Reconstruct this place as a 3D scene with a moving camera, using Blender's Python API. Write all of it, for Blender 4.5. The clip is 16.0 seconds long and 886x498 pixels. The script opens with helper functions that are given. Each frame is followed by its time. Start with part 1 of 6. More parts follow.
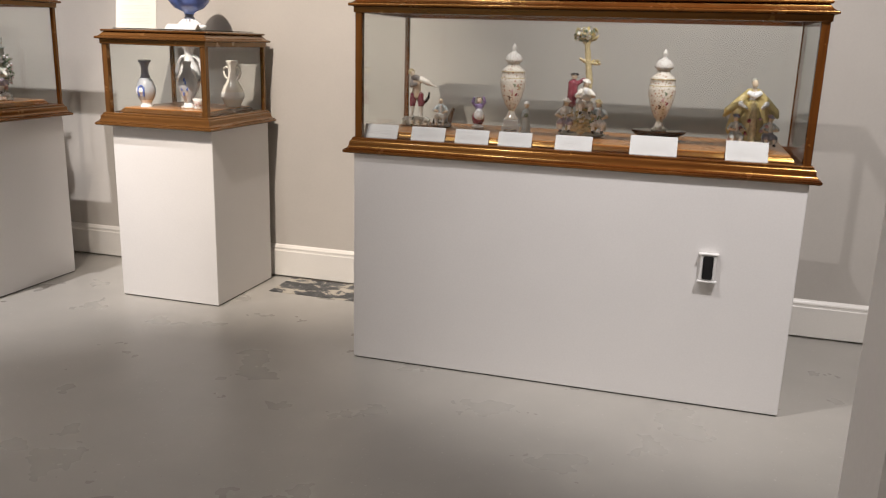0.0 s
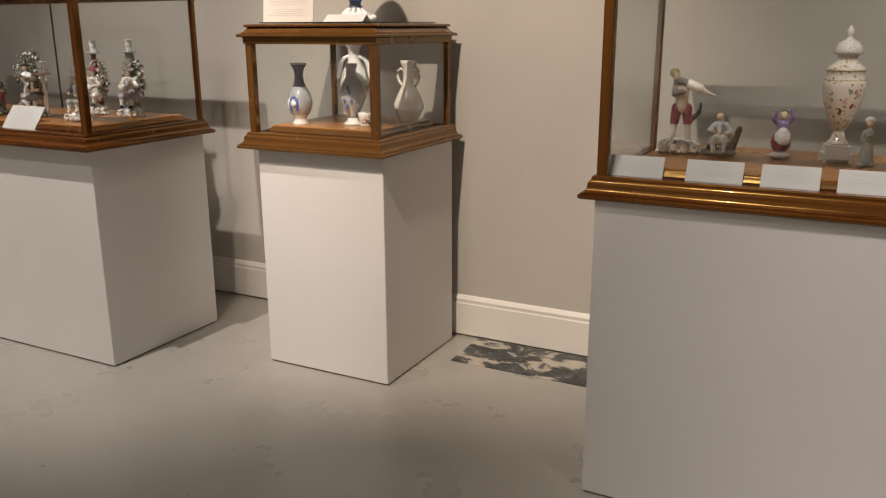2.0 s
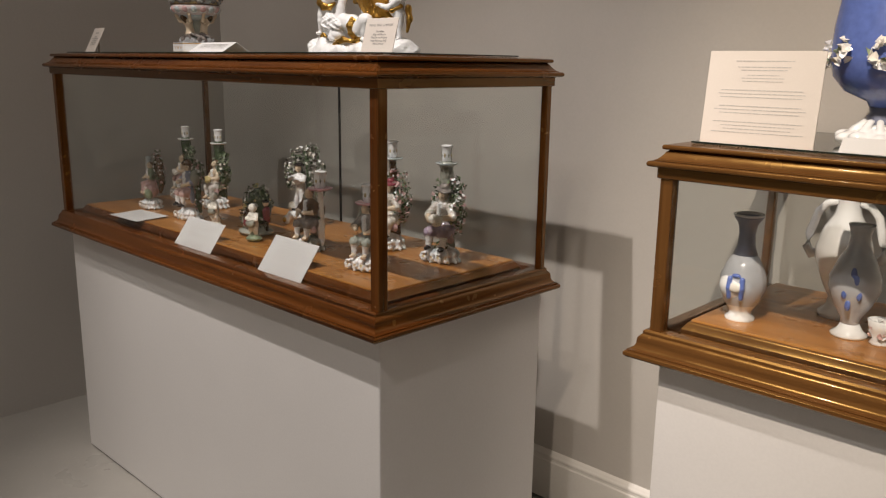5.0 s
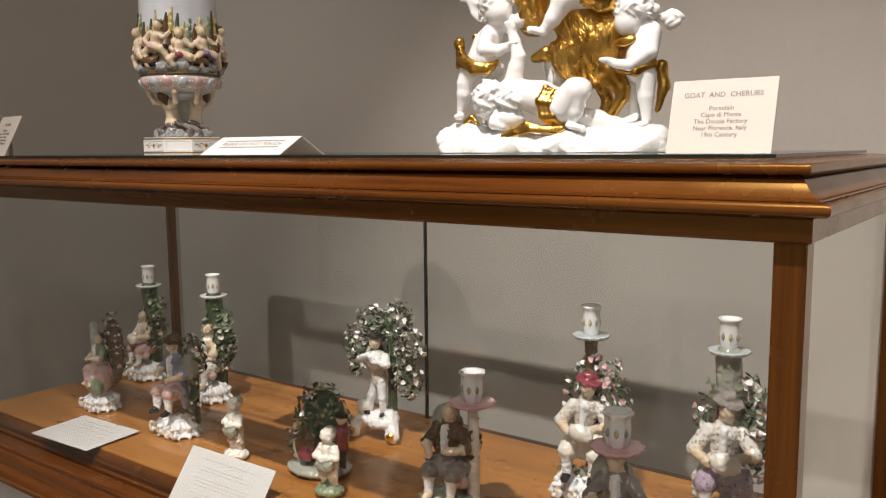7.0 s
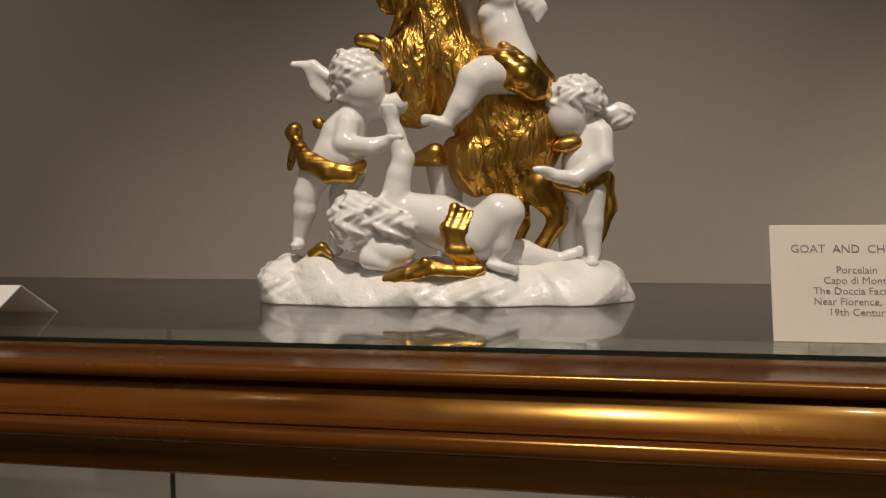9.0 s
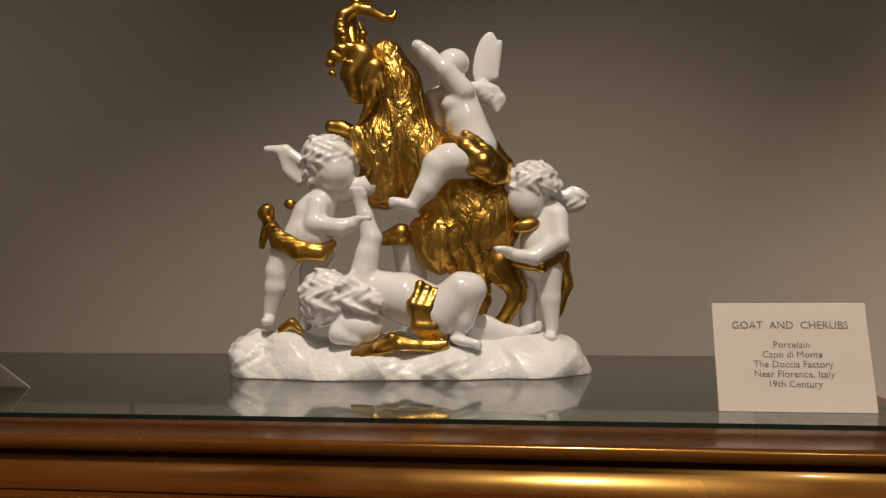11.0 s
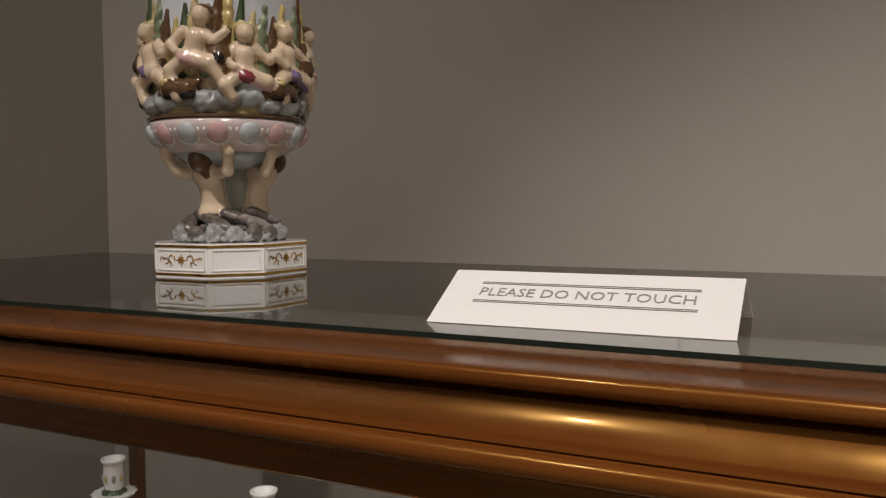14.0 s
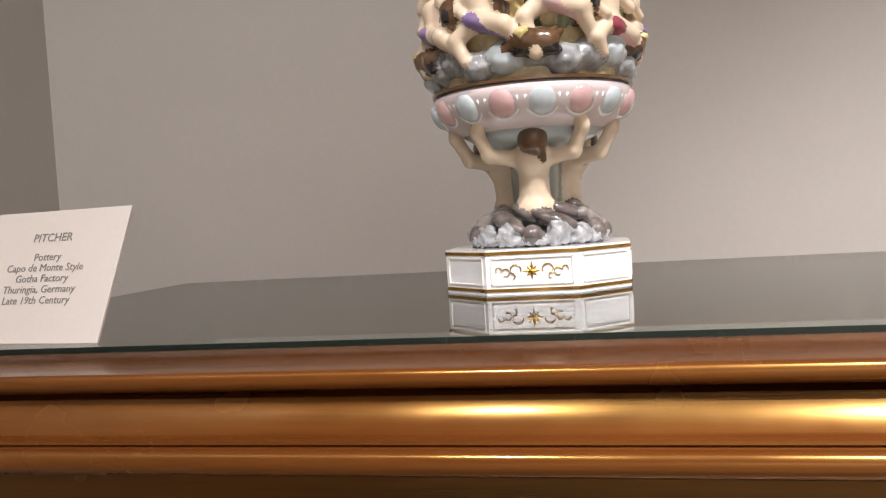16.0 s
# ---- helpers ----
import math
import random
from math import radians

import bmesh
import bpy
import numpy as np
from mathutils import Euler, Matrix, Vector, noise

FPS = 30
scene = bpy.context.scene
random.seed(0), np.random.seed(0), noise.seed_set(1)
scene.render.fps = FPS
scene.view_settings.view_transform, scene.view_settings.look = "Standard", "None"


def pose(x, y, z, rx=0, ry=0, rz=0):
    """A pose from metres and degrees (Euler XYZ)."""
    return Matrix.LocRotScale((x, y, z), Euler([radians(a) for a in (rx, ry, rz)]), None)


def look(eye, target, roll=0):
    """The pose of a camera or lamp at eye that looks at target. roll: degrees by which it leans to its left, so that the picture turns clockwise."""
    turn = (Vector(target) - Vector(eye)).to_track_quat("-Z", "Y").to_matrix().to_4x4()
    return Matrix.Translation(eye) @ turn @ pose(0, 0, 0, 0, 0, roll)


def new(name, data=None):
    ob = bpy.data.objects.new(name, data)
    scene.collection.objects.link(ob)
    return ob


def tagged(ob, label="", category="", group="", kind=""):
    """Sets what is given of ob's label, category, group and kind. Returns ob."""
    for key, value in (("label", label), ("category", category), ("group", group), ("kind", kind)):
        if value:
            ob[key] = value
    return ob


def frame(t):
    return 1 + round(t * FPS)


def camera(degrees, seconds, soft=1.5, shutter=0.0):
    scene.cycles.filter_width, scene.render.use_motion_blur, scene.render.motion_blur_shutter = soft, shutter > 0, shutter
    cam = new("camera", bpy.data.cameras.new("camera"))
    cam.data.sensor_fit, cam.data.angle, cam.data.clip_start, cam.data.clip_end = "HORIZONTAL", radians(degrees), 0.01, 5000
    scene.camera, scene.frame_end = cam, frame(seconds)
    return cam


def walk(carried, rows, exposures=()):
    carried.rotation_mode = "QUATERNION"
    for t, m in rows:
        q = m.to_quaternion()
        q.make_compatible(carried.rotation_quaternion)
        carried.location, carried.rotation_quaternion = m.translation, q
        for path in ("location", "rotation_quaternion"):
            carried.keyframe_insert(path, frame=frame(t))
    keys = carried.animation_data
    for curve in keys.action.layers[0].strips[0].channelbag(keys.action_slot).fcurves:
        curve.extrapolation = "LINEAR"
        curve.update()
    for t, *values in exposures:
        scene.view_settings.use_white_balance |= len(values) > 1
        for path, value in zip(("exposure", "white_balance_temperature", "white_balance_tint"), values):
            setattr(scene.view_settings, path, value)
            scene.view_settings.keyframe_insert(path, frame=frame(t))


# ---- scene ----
cam = camera(56.9, 16.0, 1.2)
PATH = [
    (0, (-0.169, -0.148, 1.38), (-0.714, 1.712, 0.889), 1.7),
    (0.5, (-0.402, 0.073, 1.388), (-1.033, 1.905, 0.892), 1.4),
    (1, (-0.528, 0.358, 1.366), (-1.313, 2.126, 0.859), 0.3),
    (1.5, (-0.669, 0.61, 1.352), (-1.534, 2.336, 0.829), -0.2),
    (2, (-0.861, 0.86, 1.38), (-1.744, 2.577, 0.857), -0.2),
    (2.5, (-1.01, 1.07, 1.421), (-2.05, 2.702, 0.918), -0.3),
    (3, (-1.153, 1.27, 1.474), (-2.401, 2.757, 0.992), -0.2),
    (3.2, (-1.242, 1.324, 1.464), (-2.527, 2.778, 0.983), -0.0),
    (5.3, (-2.333, 1.923, 1.562), (-3.697, 3.322, 1.134), 0.8),
    (5.5, (-2.455, 1.977, 1.555), (-3.823, 3.378, 1.146), 0.7),
    (6, (-2.79, 2.123, 1.578), (-4.166, 3.529, 1.217), 0.5),
    (6.5, (-3.124, 2.17, 1.578), (-4.431, 3.654, 1.284), 0.7),
    (7, (-3.38, 2.276, 1.588), (-4.557, 3.874, 1.342), -0.5),
    (7.5, (-3.58, 2.447, 1.615), (-4.599, 4.155, 1.398), -1.1),
    (8, (-3.736, 2.529, 1.631), (-4.51, 4.363, 1.439), -0.6),
    (8.5, (-3.84, 2.557, 1.648), (-4.338, 4.488, 1.489), -0.8),
    (9, (-3.847, 2.566, 1.672), (-4.205, 4.532, 1.575), -0.4),
    (9.5, (-3.847, 2.551, 1.691), (-4.153, 4.527, 1.672), -0.4),
    (10, (-3.854, 2.53, 1.701), (-4.114, 4.512, 1.748), -0.4),
    (10.2, (-3.848, 2.523, 1.697), (-4.111, 4.504, 1.773), -0.3),
    (12.3, (-3.87, 2.53, 1.665), (-4.099, 4.516, 1.731), -0.5),
    (12.5, (-3.882, 2.532, 1.662), (-4.148, 4.514, 1.69), -0.5),
    (13, (-3.951, 2.552, 1.637), (-4.383, 4.503, 1.567), -0.1),
    (13.5, (-4.113, 2.623, 1.637), (-4.794, 4.499, 1.498), -0.4),
    (14, (-4.278, 2.688, 1.655), (-5.183, 4.468, 1.541), -0.4),
    (14.5, (-4.466, 2.614, 1.648), (-5.402, 4.379, 1.544), -0.3),
    (15, (-4.631, 2.582, 1.643), (-5.401, 4.424, 1.523), -1.4),
    (15.5, (-4.77, 2.673, 1.637), (-5.346, 4.584, 1.502), -2.6),
    (16, (-4.831, 2.682, 1.645), (-5.255, 4.635, 1.56), -3.5),
]
EXPOSURES = [
    (0.0, 0.28, 5900, 11), (0.5, -0.08, 6450, 12), (1.0, -0.20, 6550, 12), (3.0, -0.22, 6300, 11), (5.5, -0.42, 6250, 11), (6.0, -0.16, 6300, 10), (6.5, -0.02, 6350, 10), (7.0, 0.06, 6300, 10), (7.5, -0.25, 6300, 10),
    (8.5, -0.88, 6800, 11), (9.5, -1.18, 7250, 11), (10.2, -1.14, 7050, 11), (12.3, -1.10, 7350, 12), (13.5, -1.00, 7050, 12),
    (14.0, -0.60, 6400, 12), (14.5, -0.25, 6250, 12), (15.0, 0.66, 6000, 12), (16.0, 0.88, 5850, 12),
]
walk(cam, [(t, look(eye, target, roll)) for t, eye, target, roll in PATH], EXPOSURES)

# ---- world and light ----
world = bpy.data.worlds.new("world")
scene.world = world
world.use_nodes = True
world.node_tree.nodes["Background"].inputs[0].default_value = (1.0, 0.93, 0.85, 1)
world.node_tree.nodes["Background"].inputs[1].default_value = 0.02

CEIL = 4.6


def spot(at, to, watts, degrees, colour, size=0.03, blend=0.5):
    lamp = bpy.data.lights.new("spot", "SPOT")
    lamp.energy, lamp.color, lamp.spot_size, lamp.spot_blend, lamp.shadow_soft_size = watts, colour, radians(degrees), blend, size
    ob = new("track_or_fill_beam", lamp)
    ob.matrix_world = look(at, to)
    return ob


WARM = (1.0, 0.84, 0.67)
NEUTRAL = (1.0, 0.90, 0.81)
LAMPS = [
    ((-3.72, 1.80, 4.3), (-3.93, 3.27, 1.12), 600, 48, NEUTRAL, 0.82),
    ((-1.65, 1.60, 4.3), (-0.50, 3.50, 1.0), 215, 46, NEUTRAL, 0.8),
    ((-2.12, 1.00, 4.3), (-2.38, 3.75, 1.3), 860, 37, WARM, 0.85),
    ((-5.35, 1.45, 4.3), (-5.65, 3.4, 1.3), 165, 58, NEUTRAL, 0.9),
    ((0.80, 1.40, 4.3), (0.45, 3.6, 0.9), 500, 56, NEUTRAL, 0.8),
    # added fill, no known source: broad wash over the middle of the floor
    ((-2.6, 0.6, 4.3), (-3.0, 1.2, 0.0), 180, 110, NEUTRAL, 0.9),
    # added fill, no known source: ambient bounce off the back wall
    ((-2.8, 0.0, 4.3), (-2.8, -2.6, 1.6), 590, 120, NEUTRAL, 0.6),
]
for at, to, watts, degrees, colour, edge in LAMPS:
    spot(at, to, watts, degrees, colour, 0.03, edge)

# ---- materials ----


class Nodes:
    """Short hand for building a node material."""

    def __init__(self, name):
        self.mat = bpy.data.materials.new(name)
        self.mat.use_nodes = True
        self.tree = self.mat.node_tree
        self.bsdf = self.tree.nodes["Principled BSDF"]
        self.coord = None

    def add(self, kind, **props):
        n = self.tree.nodes.new(kind)
        for k, v in props.items():
            if k in n.inputs:
                n.inputs[k].default_value = v
        return n

    def link(self, a, b):
        self.tree.links.new(a, b)

    def where(self, scale=(1, 1, 1)):
        if self.coord is None:
            self.coord = self.tree.nodes.new("ShaderNodeTexCoord")
        m = self.tree.nodes.new("ShaderNodeMapping")
        m.inputs["Scale"].default_value = scale
        self.link(self.coord.outputs["Object"], m.inputs["Vector"])
        return m.outputs["Vector"]

    def noise(self, scale, detail=4, stretch=(1, 1, 1), rough=0.55, distortion=0.0):
        n = self.tree.nodes.new("ShaderNodeTexNoise")
        n.inputs["Scale"].default_value, n.inputs["Detail"].default_value = scale, detail
        n.inputs["Roughness"].default_value, n.inputs["Distortion"].default_value = rough, distortion
        self.link(self.where(stretch), n.inputs["Vector"])
        return n.outputs["Fac"]

    def ramp(self, fac, stops):
        r = self.tree.nodes.new("ShaderNodeValToRGB")
        e = r.color_ramp.elements
        while len(e) < len(stops):
            e.new(0.5)
        for el, (p, c) in zip(e, stops):
            el.position, el.color = p, (*c, 1)
        self.link(fac, r.inputs["Fac"])
        return r.outputs["Color"]

    def mix(self, fac, a, b, mode="MIX"):
        m = self.tree.nodes.new("ShaderNodeMix")
        m.data_type, m.blend_type = "RGBA", mode
        for sock, v in ((m.inputs[0], fac), (m.inputs[6], a), (m.inputs[7], b)):
            if isinstance(v, bpy.types.NodeSocket):
                self.link(v, sock)
            else:
                sock.default_value = v if isinstance(v, float) else (*v, 1)
        return m.outputs[2]

    def bump(self, height, strength, distance):
        b = self.tree.nodes.new("ShaderNodeBump")
        b.inputs["Strength"].default_value, b.inputs["Distance"].default_value = strength, distance
        self.link(height, b.inputs["Height"])
        self.link(b.outputs["Normal"], self.bsdf.inputs["Normal"])

    def colour(self, c):
        if isinstance(c, bpy.types.NodeSocket):
            self.link(c, self.bsdf.inputs["Base Color"])
        else:
            self.bsdf.inputs["Base Color"].default_value = (*c, 1)

    def rough(self, v):
        if isinstance(v, bpy.types.NodeSocket):
            self.link(v, self.bsdf.inputs["Roughness"])
        else:
            self.bsdf.inputs["Roughness"].default_value = v


def tone(c, k):
    return tuple(min(1, v * k) for v in c)


def paint(name, c, rough, grain=0.06, stain=1.5, bump=0.15, fine=160):
    n = Nodes(name)
    big = n.ramp(n.noise(stain, 5), [(0.3, tone(c, 1 - grain)), (0.7, tone(c, 1 + grain))])
    n.colour(n.mix(0.25, big, n.ramp(n.noise(fine, 2), [(0.3, tone(c, 0.93)), (0.7, tone(c, 1.05))])))
    n.rough(rough)
    n.bump(n.noise(fine, 3), bump, 0.002)
    return n.mat


def porcelain(name, c, rough=0.12, spread=0.05, bump=0.12, scale=60):
    n = Nodes(name)
    n.colour(n.ramp(n.noise(scale, 3), [(0.3, tone(c, 1 - spread)), (0.7, tone(c, 1 + spread))]))
    n.rough(rough)
    n.bsdf.inputs["Coat Weight"].default_value = 0.5
    n.bsdf.inputs["Coat Roughness"].default_value = 0.05
    n.bump(n.noise(scale * 3, 2), bump, 0.0015)
    return n.mat


def sprigged(name, ground, sprigs, scale=190):
    """White glaze scattered with small painted flowers."""
    n = Nodes(name)
    v = n.tree.nodes.new("ShaderNodeTexVoronoi")
    v.inputs["Scale"].default_value = scale
    n.link(n.where(), v.inputs["Vector"])
    spot = n.ramp(v.outputs["Distance"], [(0.30, (1, 1, 1)), (0.40, (0, 0, 0))])
    sep = n.tree.nodes.new("ShaderNodeSeparateColor")
    n.link(v.outputs["Color"], sep.inputs[0])
    tint = n.ramp(sep.outputs[0], [(0.0, sprigs[0]), (0.35, sprigs[1]), (0.6, sprigs[2]), (0.85, ground)])
    n.colour(n.mix(spot, ground, tint))
    n.rough(0.15)
    n.bsdf.inputs["Coat Weight"].default_value = 0.4
    n.bump(n.noise(220, 2), 0.2, 0.0015)
    return n.mat


def wood(name, dark, mid, light, along, rough=0.22, coat=0.14):
    n = Nodes(name)
    s = [9, 9, 9]
    s[along] = 0.35
    grain = n.noise(6, 5, tuple(s), 0.55, 0.4)
    pores = n.noise(45, 3, tuple(s), 0.6)
    c = n.ramp(grain, [(0.3, dark), (0.47, mid), (0.7, light)])
    n.colour(n.mix(n.ramp(pores, [(0.35, (0, 0, 0)), (0.6, (0.12, 0.12, 0.12))]), c, tone(dark, 0.7)))
    n.rough(n.ramp(n.noise(14, 3), [(0.3, (rough * 0.8,) * 3), (0.7, (rough * 1.3,) * 3)]))
    n.bsdf.inputs["Coat Weight"].default_value = coat
    n.bsdf.inputs["Coat Roughness"].default_value = 0.07
    n.bsdf.inputs["Specular Tint"].default_value = (1.0, 0.585, 0.15, 1)
    n.bsdf.inputs["Specular IOR Level"].default_value = 1.0
    return n.mat


def glass(name, tint, gloss=0.02):
    n = Nodes(name)
    t = n.tree.nodes
    clear, shine, mixer, edge = t.new("ShaderNodeBsdfTransparent"), t.new("ShaderNodeBsdfGlossy"), t.new("ShaderNodeMixShader"), t.new("ShaderNodeLayerWeight")
    clear.inputs["Color"].default_value = (*tint, 1)
    shine.inputs["Roughness"].default_value = gloss
    edge.inputs["Blend"].default_value = 0.5
    power, scale = t.new("ShaderNodeMath"), t.new("ShaderNodeMath")
    power.operation, scale.operation = "POWER", "MULTIPLY_ADD"
    power.inputs[1].default_value = 5.0
    scale.inputs[1].default_value, scale.inputs[2].default_value = 0.95, 0.04
    n.link(edge.outputs["Facing"], power.inputs[0])
    n.link(power.outputs[0], scale.inputs[0])
    n.link(scale.outputs[0], mixer.inputs[0])
    n.link(clear.outputs[0], mixer.inputs[1])
    n.link(shine.outputs[0], mixer.inputs[2])
    t.remove(n.bsdf)
    n.link(mixer.outputs[0], t["Material Output"].inputs["Surface"])
    return n.mat


def floor_paint():
    n = Nodes("worn_grey_floor_paint")
    base = n.ramp(n.noise(0.9, 6), [(0.3, (0.30, 0.285, 0.258)), (0.7, (0.41, 0.388, 0.35))])
    spots = n.ramp(n.noise(60, 3), [(0.66, (0, 0, 0)), (0.75, (0.6, 0.6, 0.6))])
    c = n.mix(spots, base, (0.55, 0.53, 0.5))
    dirt = n.ramp(n.noise(95, 2), [(0.22, (0.45, 0.45, 0.45)), (0.31, (0, 0, 0))])
    n.colour(n.mix(dirt, c, (0.16, 0.15, 0.14)))
    n.rough(n.ramp(n.noise(3, 4), [(0.3, (0.24,) * 3), (0.7, (0.40,) * 3)]))
    n.bump(n.noise(40, 4), 0.08, 0.003)
    return n.mat


def bare_patch():
    n = Nodes("bare_slate_patch")
    flakes = n.noise(7, 5, (1, 1.4, 1), 0.6, 0.8)
    c = n.ramp(flakes, [(0.42, (0.035, 0.037, 0.038)), (0.51, (0.10, 0.10, 0.10)), (0.54, (0.42, 0.38, 0.31)), (0.7, (0.50, 0.46, 0.39))])
    specks = n.ramp(n.noise(60, 3), [(0.62, (0, 0, 0)), (0.70, (0.7, 0.7, 0.7))])
    n.colour(n.mix(specks, c, (0.30, 0.29, 0.28)))
    n.rough(0.55)
    n.bump(flakes, 0.5, 0.004)
    return n.mat


def gilt(name, relief):
    n = Nodes(name)
    scale, along, twist, strength, depth = relief
    n.colour(n.ramp(n.noise(24, 4), [(0.3, (0.42, 0.22, 0.035)), (0.7, (0.76, 0.47, 0.12))]))
    n.bsdf.inputs["Metallic"].default_value = 1.0
    n.rough(n.ramp(n.noise(50, 3), [(0.3, (0.24,) * 3), (0.7, (0.40,) * 3)]))
    n.bump(n.noise(scale, 3, (1, 1, along), 0.5, twist), strength, depth)
    return n.mat


def plain(name, c, rough=0.5, metal=0.0):
    n = Nodes(name)
    n.colour(n.ramp(n.noise(40, 3), [(0.3, tone(c, 0.93)), (0.7, tone(c, 1.05))]))
    n.rough(rough)
    n.bsdf.inputs["Metallic"].default_value = metal
    return n.mat


